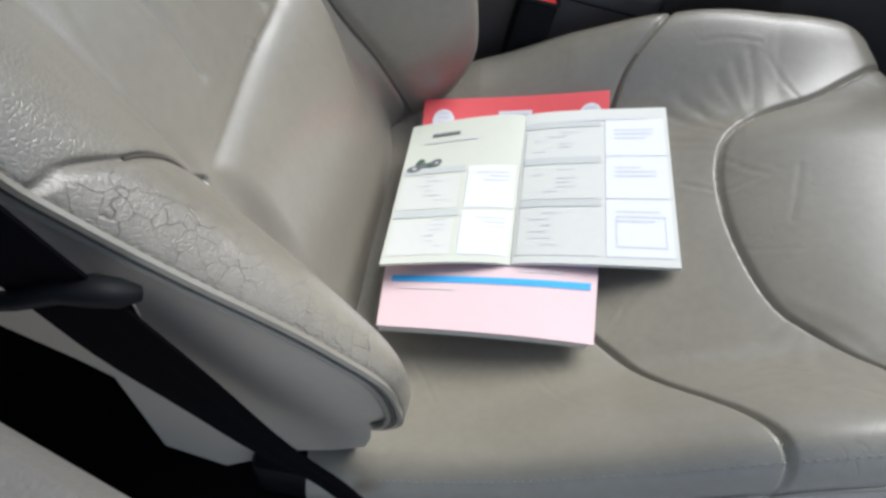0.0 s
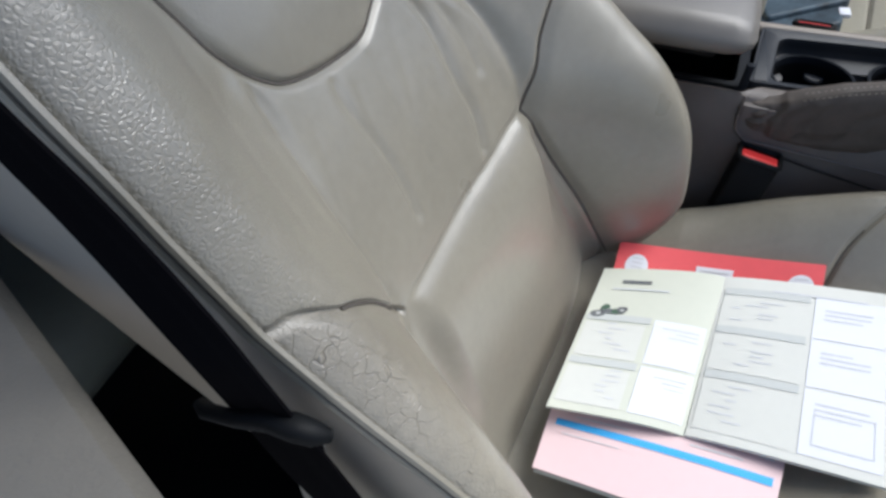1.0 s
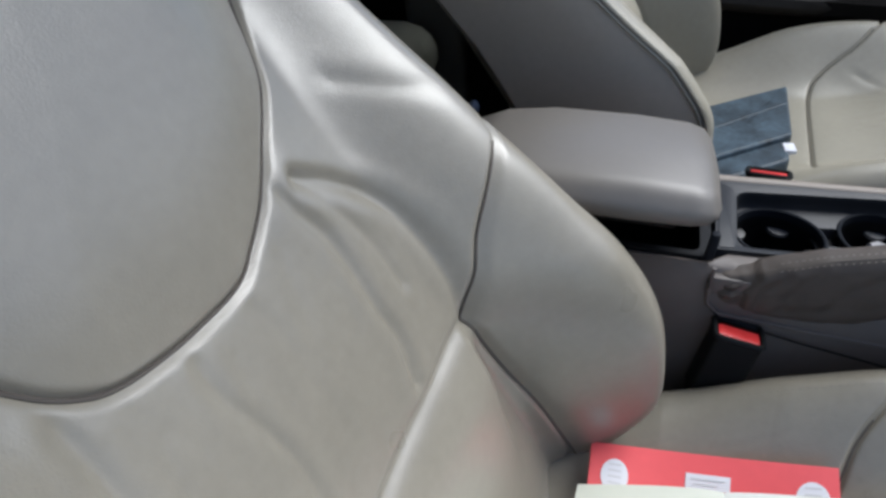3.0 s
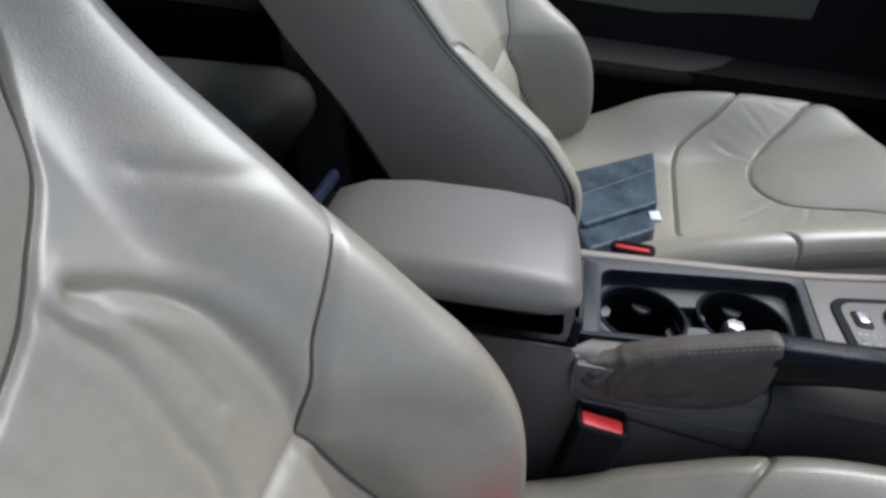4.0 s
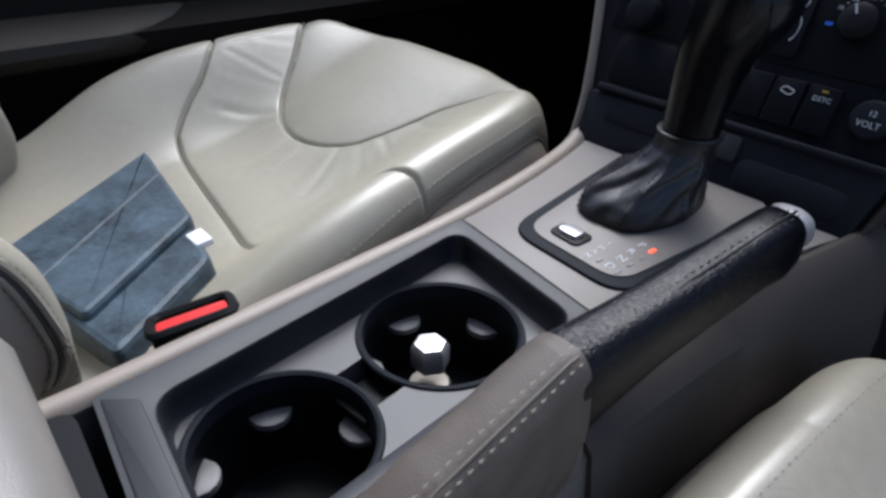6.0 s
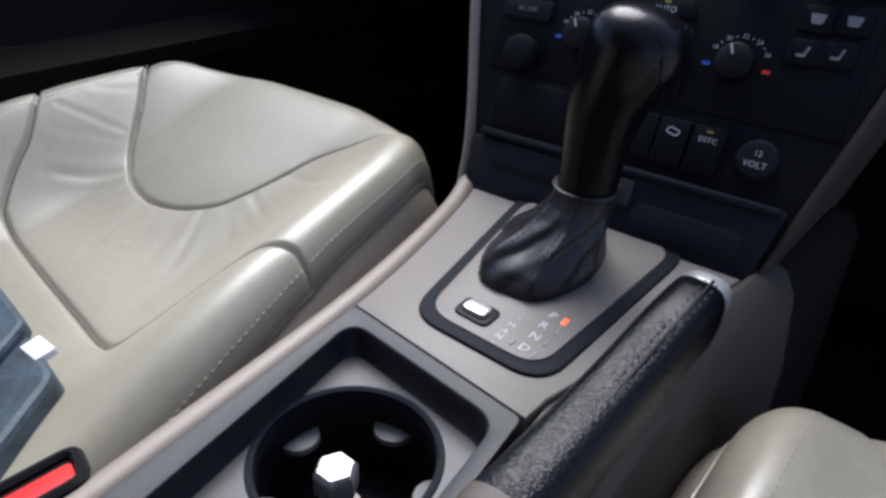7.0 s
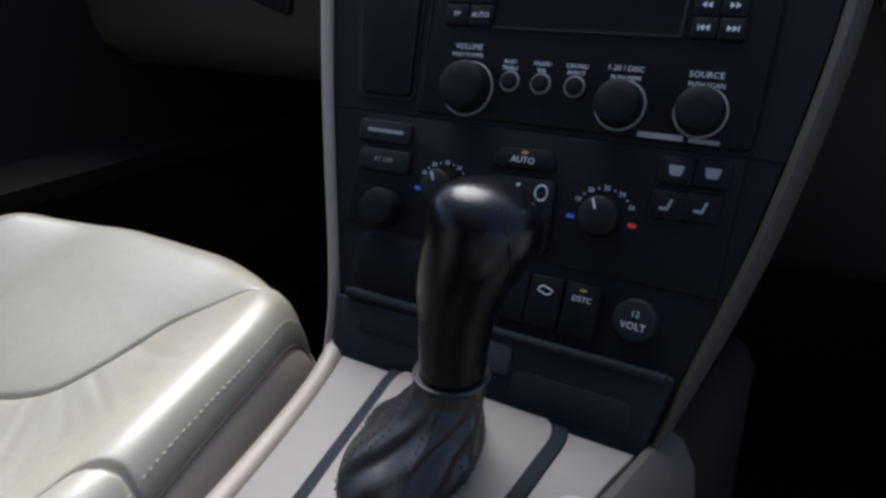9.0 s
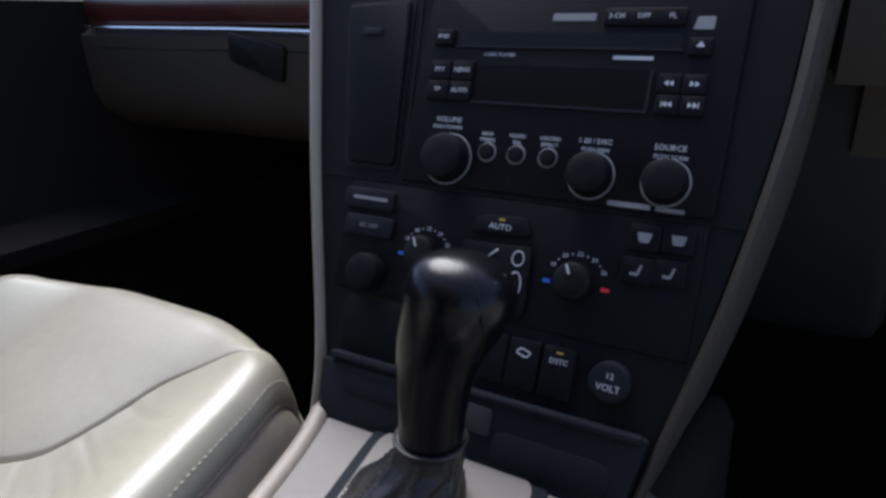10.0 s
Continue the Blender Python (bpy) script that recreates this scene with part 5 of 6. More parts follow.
# base of the stack: ashtray front
part("ashtray_front", slab(rounded([(-0.114, -0.030), (0.106, -0.030), (0.1165, 0.026), (-0.121, 0.020)], 0.004, 3), -0.06, 0.006, 0.003, STK), SLATE, dash, "slate ashtray front")
fascia_box("finger_lip", -0.112, 0.112, 0.021, 0.027, 0.0, 0.010, SLATE, dash, "", 0.002, 0.002)
fascia_box("ashtray_tab", -0.0015, 0.0195, 0.000, 0.0185, 0.004, 0.0090, TAB_GREY, dash, "", 0.003, 0.001)
fascia_box("ashtray_lid", 0.022, 0.098, -0.016, 0.006, 0.004, 0.0075, SLATE, dash, "", 0.009, 0.002)
fascia_box("ashtray_lid", -0.098, -0.018, -0.002, 0.014, 0.004, 0.0070, SLATE, dash, "", 0.007, 0.002)
# coin cubby and storage pocket
fascia_box("cubby_lid", -0.112, -0.030, 0.030, 0.068, 0.0, 0.0022, PANEL, dash, "", 0.008)
part("cubby_gap", slab(rounded([(-0.114, 0.028), (-0.028, 0.028), (-0.028, 0.070), (-0.114, 0.070)], 0.009, 5), -0.002, 0.0008, 0, STK), BLACK, dash)
part("pocket_gap", slab(rounded([(-0.139, 0.164), (-0.091, 0.164), (-0.104, 0.296), (-0.167, 0.293)], 0.006, 5), -0.002, 0.0010, 0, STK), BLACK, dash)
part("pocket_lid", slab(rounded([(-0.136, 0.167), (-0.094, 0.167), (-0.107, 0.293), (-0.163, 0.290)], 0.005, 5), 0.0, 0.0040, 0.0015, STK), PANEL, dash, "blank storage pocket lid")
part("pocket_mark", rbox(-0.135, 0.268, 0.0045, 0.018, 0.006, 0.0008, 0.0003, m=STK), SLATE, dash)
part("pocket_side", slab([(-0.0865, 0.158), (-0.0855, 0.158), (-0.0985, 0.31), (-0.0995, 0.31)], 0.0, 0.0010, 0, STK), SLATE, dash)
part("panel_joint", slab([(-0.160, 0.1555), (0.149, 0.1545), (0.149, 0.1555), (-0.160, 0.1565)], 0.0, 0.0006, 0, STK), BLACK, dash)

radio = thing("car_radio", 0, 0.69, 0.6, "charcoal car radio with round knobs and a dark display", "radio")
radio.matrix_world = Matrix.Identity(4)
fascia_box("faceplate", -0.088, 0.128, 0.158, 0.305, 0.0, 0.0022, PANEL, radio, "", 0.004)
dn = 0.0022
fascia_box("disc_slot", -0.061, 0.093, 0.2585, 0.2685, dn - 0.001, dn + 0.0006, GLOSS, radio, "black disc slot", 0.002, 0)
fascia_box("slot_lip", -0.062, 0.094, 0.2570, 0.2585, dn, dn + 0.0016, SLATE, radio, "", 0.0005, 0)
fascia_box("display", -0.040, 0.0765, 0.2190, 0.2450, dn - 0.001, dn + 0.0006, LCD, radio, "dark display window", 0.002, 0)
fascia_box("display_lip", -0.042, 0.0790, 0.2172, 0.2190, dn, dn + 0.0018, SLATE, radio, "", 0.0005, 0)
fascia_box("display_lip", 0.0770, 0.0790, 0.2190, 0.2450, dn, dn + 0.0018, SLATE, radio, "", 0.0005, 0)


def button(x, v, w, h, text, size, parent, legend=WHITE_PRINT, lab="", n=dn, up=0.003, mat=PANEL, r=0.0015, stretch=1.0):
    ob = fascia_box("button", x - w / 2, x + w / 2, v - h / 2, v + h / 2, n, n + up, mat, parent, lab, r, 0.0008)
    if text:
        lettering("legend", text, size, on(x, v, n + up + 0.0002), legend, ob, stretch)
    return ob


button(-0.0717, 0.2640, 0.0150, 0.0115, "RND", 0.0042, radio)
b = button(0.1036, 0.2595, 0.0135, 0.0110, "", 0, radio)
bm = bmesh.new()
bm.faces.new([bm.verts.new(on(0.1036, 0.2600, dn + 0.0033) @ Vector(p)) for p in ((-0.0025, -0.001, 0), (0.0025, -0.001, 0), (0, 0.0025, 0))])
part("eject_mark", bm, WHITE_PRINT, b)
for x, v, tx in ((-0.0698, 0.2398, "PTY"), (-0.0520, 0.2398, "NEWS"), (-0.0690, 0.2252, "TP"), (-0.0512, 0.2252, "AUTO")):
    button(x, v, 0.0170, 0.0138, tx, 0.0046, radio)
for x, v, kind in ((0.0895, 0.2362, "rw"), (0.1042, 0.2362, "ff"), (0.0905, 0.2232, "prev"), (0.1050, 0.2232, "next")):
    b = button(x, v, 0.0140, 0.0123, "", 0, radio)
    bm = bmesh.new()
    sg = -1 if kind in ("rw", "prev") else 1
    for q in (-0.0026, 0.0004):
        bm.faces.new([bm.verts.new(on(x, v, dn + 0.0033) @ Vector(p)) for p in ((sg * (q + 0.0026), 0, 0), (sg * q, 0.0018, 0), (sg * q, -0.0018, 0))])
    if kind in ("prev", "next"):
        bm.faces.new([bm.verts.new(on(x + sg * 0.0034, v, dn + 0.0033) @ Vector(p)) for p in ((-0.0003, -0.0018, 0), (0.0003, -0.0018, 0), (0.0003, 0.0018, 0), (-0.0003, 0.0018, 0))])
    part("skip_mark", bm, WHITE_PRINT, b)
sur = fascia_box("surround_button", 0.0415, 0.0930, 0.2727, 0.2842, dn, dn + 0.0025, PANEL, radio, "", 0.003)
for x, tx in ((0.050, "3-CH"), (0.067, "OFF"), (0.0845, "PL")):
    lettering("legend", tx, 0.0046, on(x, 0.2785, dn + 0.0027), WHITE_PRINT, sur)
part("logo_plate", slab([(0.0070, 0.2765), (0.0360, 0.2765), (0.0360, 0.2815), (0.0070, 0.2815)], dn, dn + 0.0003, 0, STK), DIM_PRINT, radio)
part("disc_logo", slab(rounded([(0.0970, 0.2710), (0.1090, 0.2710), (0.1090, 0.2790), (0.0990, 0.2790)], 0.001, 3), dn, dn + 0.0004, 0, STK), DIM_PRINT, radio)
lettering("legend", "4 DISC PLAYER", 0.0036, on(-0.027, 0.2525, dn + 0.0002), WHITE_PRINT, radio)
part("model_bar", slab([(0.052, 0.2512), (0.077, 0.2512), (0.077, 0.2535), (0.052, 0.2535)], dn, dn + 0.0003, 0, STK), WHITE_PRINT, radio)
for x, v, r in ((-0.0508, 0.1765, 0.0165), (0.0520, 0.1755, 0.0137), (0.0978, 0.1760, 0.0132)):
    knob_at("knob", x, v, r, 0.014, PANEL, radio, DIM_PRINT, dn, "round charcoal knob with a thin pale ring")
for x in (-0.0217, -0.0004, 0.0219):
    knob_at("small_knob", x, 0.184, 0.0056, 0.004, PANEL, radio, DIM_PRINT, dn)
for x, v, tx, sz in ((-0.056, 0.2046, "VOLUME", 0.0052), (-0.056, 0.1992, "PUSH POWER", 0.0038), (-0.0240, 0.1968, "BASS/", 0.0036), (-0.0235, 0.1926, "TREBLE", 0.0036), (-0.0018, 0.1968, "FADER/", 0.0036), (-0.0014, 0.1926, "BAL", 0.0036), (0.0210, 0.1968, "CENTRE/", 0.0036), (0.0212, 0.1926, "EFFECT", 0.0036), (0.0509, 0.1977, "1-20 / DISC", 0.0046), (0.0518, 0.1921, "PUSH MEM", 0.0038), (0.0969, 0.1974, "SOURCE", 0.0050), (0.0979, 0.1917, "PUSH SCAN", 0.0038)):
    lettering("legend", tx, sz, on(x, v, dn + 0.0002), WHITE_PRINT, radio)
part("brand_bar", slab([(0.0655, 0.1585), (0.0915, 0.1585), (0.0915, 0.1618), (0.0655, 0.1618)], dn, dn + 0.0003, 0, STK), DIM_PRINT, radio)
part("model_bar", slab([(0.0946, 0.1585), (0.1113, 0.1585), (0.1113, 0.1610), (0.0946, 0.1610)], dn, dn + 0.0003, 0, STK), DIM_PRINT, radio)
fascia_box("sensor_hole", -0.004, 0.005, 0.165, 0.1685, dn - 0.001, dn + 0.0003, GLOSS, radio, "", 0.001, 0)

climate = thing("climate_control", 0, 0.65, 0.52, "charcoal climate control panel with two temperature dials", "climate control")
climate.matrix_world = Matrix.Identity(4)
fascia_box("faceplate", -0.128, 0.127, 0.0735, 0.1535, 0.0, 0.0012, PANEL, climate, "", 0.003)
dc = 0.0012
for v in (0.1405, 0.1205):
    b = fascia_box("rocker_button", (-0.130 if v > 0.13 else -0.1255), (-0.0865 if v > 0.13 else -0.0835), v - 0.0075, v + 0.0075, dc, dc + 0.0035, SLATE, climate, "", 0.003)
    if v > 0.13:
        part("legend_bar", slab([(-0.122, v - 0.001), (-0.092, v - 0.001), (-0.092, v + 0.0015), (-0.122, v + 0.0015)], dc + 0.0035, dc + 0.0038, 0, STK), DIM_PRINT, b)
    else:
        lettering("legend", "AC OFF", 0.0048, on(-0.104, v, dc + 0.0038), DIM_PRINT, b)
knob_at("mirror_knob", -0.0975, 0.087, 0.0140, 0.013, PANEL, climate, None, dc, "small round knob")
for x0 in (-0.055, 0.055):
    dial = knob_at("dial", x0, 0.108, 0.0122, 0.012, BLACK, climate, None, dc, "round temperature dial")
    part("pointer", slab([(-0.0006, 0.004), (0.0006, 0.004), (0.0006, 0.0105), (-0.0006, 0.0105)], 0.0, 0.0004, 0, on(x0, 0.108, dc + 0.0121, 25)), WHITE_PRINT, dial)
    for k, tx in enumerate(("18", "20", "22", "24", "26")):
        an = math.radians(150 - 30 * k)
        lettering("legend", tx, 0.0040, on(x0 + 0.0190 * math.cos(an), 0.1075 + 0.0182 * math.sin(an), dc + 0.0003), WHITE_PRINT, dial)
    for k in range(4):
        an = math.radians(135 - 30 * k)
        part("tick", rbox(0, 0, 0, 0.0009, 0.0009, 0.0003, 0, m=on(x0 + 0.0188 * math.cos(an), 0.1075 + 0.0180 * math.sin(an), dc + 0.0003)), WHITE_PRINT, dial)
    part("cold_mark", rbox(0, 0, 0, 0.005, 0.0024, 0.0004, 0, m=on(x0 - 0.0188, 0.1055, dc + 0.0003)), BLUE_MARK, dial)
    part("warm_mark", rbox(0, 0, 0, 0.005, 0.0024, 0.0004, 0, m=on(x0 + 0.0188, 0.1062, dc + 0.0003)), RED_MARK, dial)
au = part("auto_button", slab(rounded([(-0.0230, 0.1285), (0.0228, 0.1305), (0.0175, 0.1435), (-0.0195, 0.1410)], 0.006, 5), dc, dc + 0.004, 0.0012, STK), PANEL, climate, "", )
lettering("legend", "AUTO", 0.0058, on(-0.0005, 0.1345, dc + 0.0043), WHITE_PRINT, au)
part("lamp_dot", rbox(0.0, 0.1395, dc + 0.0042, 0.004, 0.0015, 0.0004, 0, m=STK), LAMP_AMBER, au)
md = part("mode_pad", slab(rounded([(-0.026, 0.078), (0.026, 0.078), (0.0245, 0.1245), (-0.0265, 0.1225)], 0.005, 5), dc, dc + 0.004, 0.0012, STK), PANEL, climate, "airflow mode pad")
part("airflow_mark", tube([on(0.016, 0.116, dc + 0.0044) @ Vector((0.0040 * math.cos(t), 0.0048 * math.sin(t), 0)) for t in np.linspace(0, math.tau, 20, endpoint=False)], 0.00045, 4, closed=True), WHITE_PRINT, md)
part("airflow_mark", tube([on(0.0165, 0.098, dc + 0.0044) @ Vector((0.0045 * math.cos(t), 0.009 * math.sin(t), 0)) for t in np.linspace(-1.3, 2.4, 18)], 0.00045, 4), WHITE_PRINT, md)
part("airflow_mark", tube([on(-0.002, 0.117, dc + 0.0044) @ Vector((q, 0.9 * q, 0)) for q in np.linspace(-0.003, 0.003, 4)], [0.0003, 0.0005, 0.0007, 0.0009], 4), WHITE_PRINT, md)
for x, v, hs in ((0.0920, 0.1415, 0), (0.1115, 0.1425, 0), (0.0910, 0.1212, 1), (0.1098, 0.1225, 1)):
    b = fascia_box("heat_button", x - 0.0095, x + 0.0095, v - 0.008, v + 0.008, dc, dc + 0.003, PANEL, climate, "", 0.002)
    if hs:
        bm = slab([(x - 0.004, v - 0.003), (x + 0.001, v - 0.003), (x + 0.003, v + 0.0035), (x + 0.0015, v + 0.0038), (x, v - 0.0012), (x - 0.004, v - 0.0012)], dc + 0.003, dc + 0.0034, 0, STK)
    else:
        bm = slab(rounded([(x - 0.0045, v + 0.003), (x - 0.003, v - 0.003), (x + 0.003, v - 0.003), (x + 0.0045, v + 0.003)], 0.001, 3), dc + 0.003, dc + 0.0034, 0, STK)
    part("heat_mark", bm, DIM_PRINT, b)

switches = thing("switch_row", 0.05, 0.62, 0.47, "row of charcoal dashboard switches with a round socket cover", "switches")
switches.matrix_world = Matrix.Identity(4)
for x, tx in ((0.0095, ""), (0.0315, "c"), (0.0548, "DSTC")):
    b = fascia_box("rocker_switch", x - 0.0105, x + 0.0105, 0.034, 0.066, 0.0, 0.0045, PANEL, switches, "", 0.002)
    if tx == "DSTC":
        lettering("legend", tx, 0.0048, on(x, 0.057, 0.0048), WHITE_PRINT, b)
        part("lamp_dot", rbox(x, 0.0625, 0.0047, 0.004, 0.0012, 0.0004, 0, m=STK), LAMP_AMBER, b)
    elif tx:
        part("car_mark", tube([on(x, 0.0575, 0.0048) @ Vector((0.0045 * math.cos(t), 0.0022 * math.sin(t) + 0.0005 * math.cos(3 * t), 0)) for t in np.linspace(0, math.tau, 16, endpoint=False)], 0.0004, 4, closed=True), WHITE_PRINT, b)
sock = knob_at("socket_cover", 0.0873, 0.0525, 0.0130, 0.006, SLATE, switches, None, 0.0, "round socket cover")
lettering("legend", "12", 0.0052, on(0.0873, 0.0562, 0.0063), WHITE_PRINT, sock)
lettering("legend", "VOLT", 0.0058, on(0.0873, 0.0490, 0.0063), WHITE_PRINT, sock)

# passenger side of the dashboard
dash_sec = [(1.32, 0.52), (1.02, 0.52), (0.92, 0.525), (0.878, 0.555), (0.866, 0.580), (0.860, 0.655), (0.885, 0.668), (0.90, 0.74), (0.93, 0.80), (1.05, 0.86), (1.32, 0.86)]
part("lower_dash", loft([[(x, y, z) for y, z in dash_sec] for x in (-0.74, -0.5, -0.3, -0.17)]), DASH, dash, "dark taupe passenger dashboard and glovebox")
part("lower_dash", loft([[(x, y, z) for y, z in dash_sec] for x in (0.20, 0.35, 0.55, 0.74)]), DASH, dash, "dark taupe driver side dashboard")
part("dash_core", rbox(0, 1.10, 0.62, 0.5, 0.46, 0.42, 0.02), BLACK, dash)
part("wood_strip", loft([[(x, 0.872, 0.668), (x, 0.866, 0.690), (x, 0.872, 0.722), (x, 0.885, 0.735), (x, 0.92, 0.735), (x, 0.92, 0.668)] for x in (-0.73, -0.45, -0.21)]), WOOD, dash, "dark red-brown wood trim")
part("wood_edge", tube([(-0.73, 0.862, 0.666), (-0.45, 0.862, 0.664), (-0.235, 0.860, 0.660), (-0.215, 0.858, 0.668), (-0.205, 0.862, 0.700)], 0.0025, 8), CHROME, dash, "thin chrome edge")
part("glovebox_seam", tube([(-0.70, 0.8615, 0.640), (-0.5, 0.8615, 0.640), (-0.22, 0.8615, 0.640)], 0.0012, 5), BLACK, dash)
part("glovebox_latch", slab(rounded([(-0.452, 0.628), (-0.372, 0.604), (-0.362, 0.646), (-0.452, 0.662)], 0.008, 4), 0.0, 0.012, 0.003, Matrix.Translation((0, 0.868, 0)) @ Matrix(((1, 0, 0, 0), (0, 0, -1, 0), (0, 1, 0, 0), (0, 0, 0, 1)))), BLACK, dash, "dark glovebox latch")
part("knee_panel", loft([[(x, y, z) for y, z in ((0.86, 0.635), (0.79, 0.632), (0.775, 0.66), (0.785, 0.72), (0.90, 0.78), (1.2, 0.80), (1.2, 0.635))] for x in (0.178, 0.4, 0.72)]), DASH, dash, "dark taupe knee panel")


# ---- booklets on the driver's seat ----
def sheet(fun, nu, nv, thick, name, mat, parent, label=""):
    """A curved leaf of paper of some thickness; fun(s, t) gives its places for s, t in 0..1."""
    top = np.array([[fun(s, t) for t in np.linspace(0, 1, nv)] for s in np.linspace(0, 1, nu)])
    bm = bmesh.new()
    vt = [[bm.verts.new(p) for p in row] for row in top]
    vb = [[bm.verts.new((p[0], p[1], p[2] - thick)) for p in row] for row in top]
    for i in range(nu - 1):
        for j in range(nv - 1):
            bm.faces.new((vt[i][j], vt[i + 1][j], vt[i + 1][j + 1], vt[i][j + 1]))
            bm.faces.new((vb[i][j], vb[i][j + 1], vb[i + 1][j + 1], vb[i + 1][j]))
    for a, b in ((vt[0], vb[0]), (vt[-1], vb[-1]), ([r[0] for r in vt], [r[0] for r in vb]), ([r[-1] for r in vt], [r[-1] for r in vb])):
        for j in range(len(a) - 1):
            bm.faces.new((a[j], a[j + 1], b[j + 1], b[j]))
    return part(name, bm, mat, parent, label, angle=50)


def print_on(fun, boxes, lift, name, mat, parent):
    """Flat printed patches (s0, s1, t0, t1) just above a leaf: a part each, text bars joined."""
    if len(boxes) > 1 and name != "printed_text":
        return [print_on(fun, [q], lift, name, mat, parent) for q in boxes]
    bm = bmesh.new()
    for s0, s1, t0, t1 in boxes:
        n = max(2, int((s1 - s0) * 12) + 1)
        m = max(2, int((t1 - t0) * 10) + 1)
        vs = [[bm.verts.new(Vector(fun(s, t)) + Vector((0, 0, lift))) for t in np.linspace(t0, t1, m)] for s in np.linspace(s0, s1, n)]
        for i in range(n - 1):
            for j in range(m - 1):
                bm.faces.new((vs[i][j], vs[i + 1][j], vs[i + 1][j + 1], vs[i][j + 1]))
    ob = part(name, bm, mat, parent)
    return tagged(ob, kind="stuff") if name == "printed_text" else ob


def bilinear(c00, c10, c01, c11, s, t):
    s, t = float(s), float(t)
    c = [Vector(q) for q in (c00, c10, c01, c11)]
    return (1 - s) * (1 - t) * c[0] + s * (1 - t) * c[1] + (1 - s) * t * c[2] + s * t * c[3]


# s runs from the spine outwards, t from the top edge down
def left_leaf(s, t):
    p = bilinear((0.257, 0.184, 0.2975), (0.259, 0.070, 0.268), (0.428, 0.168, 0.272), (0.443, 0.050, 0.270), s, t)
    p.z += 0.005 * math.sin(math.pi * s ** 0.7) - 0.002 + 0.008 * t * s
    return p


def right_leaf(s, t):
    p = bilinear((0.257, 0.184, 0.2975), (0.245, 0.327, 0.316), (0.428, 0.168, 0.274), (0.435, 0.315, 0.299), s, t)
    p.z += 0.003 * math.sin(math.pi * s ** 0.6) - 0.002
    return p


book = thing("service_booklet", 0.33, 0.19, 0.26, "open service booklet with pale green printed pages on the driver's seat", "booklet")
book.matrix_world = Matrix.Identity(4)
lp = sheet(left_leaf, 16, 8, 0.003, "left_page", PAPER_GREEN, book, "pale green page")
rp = sheet(right_leaf, 16, 8, 0.004, "right_page", PAPER, book, "pale page with a printed table")
for leaf, pg, sgn in ((left_leaf, lp, 0), (right_leaf, rp, 1)):
    rows = [(0.395, 0.66), (0.70, 0.955)] if not sgn else [(0.13, 0.335), (0.385, 0.61), (0.665, 0.955)]
    cells = [(0.02, 0.52, a, b) for a, b in rows] if sgn else [(0.50, 0.97, a + 0.03, b) for a, b in rows]
    print_on(leaf, cells, 0.0005, "table_cell", PAPER, pg)
    white = [(0.56, 0.97, a - 0.045, b) for a, b in rows] if sgn else [(0.04, 0.44, a - 0.02, b) for a, b in rows]
    print_on(leaf, white, 0.0006, "stamp_box", PAPER_WHITE, pg)
    heads = [(0.02, 0.53, a - 0.05, a - 0.005) for a, b in rows] if sgn else [(0.47, 0.98, a - 0.03, a + 0.015) for a, b in rows]
    print_on(leaf, heads, 0.0007, "heading_band", PAPER_GREY, pg)
    rng = random.Random(5 + sgn)
    bars = []
    for a, b in rows:
        for k in range(6):
            t0 = a + 0.03 + k * (b - a - 0.04) / 6.5
            base = 0.08 if sgn else 0.56
            s0 = base + rng.choice((0, 0.08, 0.16))
            bars.append((s0, s0 + rng.uniform(0.05, 0.16), t0, t0 + 0.008))
        for k in range(3):
            s0 = 0.08 if not sgn else 0.62
            t0 = a + 0.025 + k * 0.028
            bars.append((s0, s0 + rng.uniform(0.16, 0.3), t0, t0 + 0.008))
    bars.append((0.30, 0.86, 0.075, 0.085) if sgn else (0.40, 0.86, 0.165, 0.175))
    print_on(leaf, bars, 0.0010, "printed_text", INK, pg)
print_on(left_leaf, [(0.56, 0.80, 0.10, 0.125)], 0.0009, "title_bar", INK_DARK, lp)
frame_boxes = [(0.62, 0.93, 0.72, 0.728), (0.62, 0.93, 0.895, 0.903), (0.62, 0.626, 0.72, 0.90), (0.924, 0.93, 0.72, 0.90)]
print_on(right_leaf, frame_boxes, 0.0010, "stamp_frame", INK, rp)
for k, (s, t, w, mt) in enumerate(((0.90, 0.365, 0.055, INK_DARK), (0.86, 0.315, 0.040, INK_GREEN), (0.82, 0.345, 0.040, INK_DARK), (0.77, 0.345, 0.038, INK_GREEN), (0.72, 0.335, 0.048, INK_DARK), (0.90, 0.365, 0.018, PAPER_GREY), (0.72, 0.335, 0.016, PAPER_GREY))):
    bm = bmesh.new()
    rng = random.Random(k)
    c = Vector(left_leaf(s, t)) + Vector((0, 0, 0.0010 + 0.0001 * k))
    vs = []
    for q in range(9):
        an, rad = q * math.tau / 9, w * 0.13 * rng.uniform(0.6, 1.1)
        p = Vector(left_leaf(min(0.99, max(0, s + rad * 1.2 * math.cos(an) / 0.13)), t + rad * 0.9 * math.sin(an) / 0.2)) + Vector((0, 0, 0.0010 + 0.0001 * k))
        vs.append(bm.verts.new(p))
    bm.faces.new(vs)
    part("printed_picture", bm, mt, lp)


def red_leaf(s, t):
    p = bilinear((0.208, 0.080, 0.260), (0.222, 0.272, 0.310), (0.39, 0.078, 0.232), (0.39, 0.268, 0.250), s, t)
    p.z -= (0.002 + 0.010 * min(1.0, t / 0.3)) * math.sin(math.pi * s)
    return p


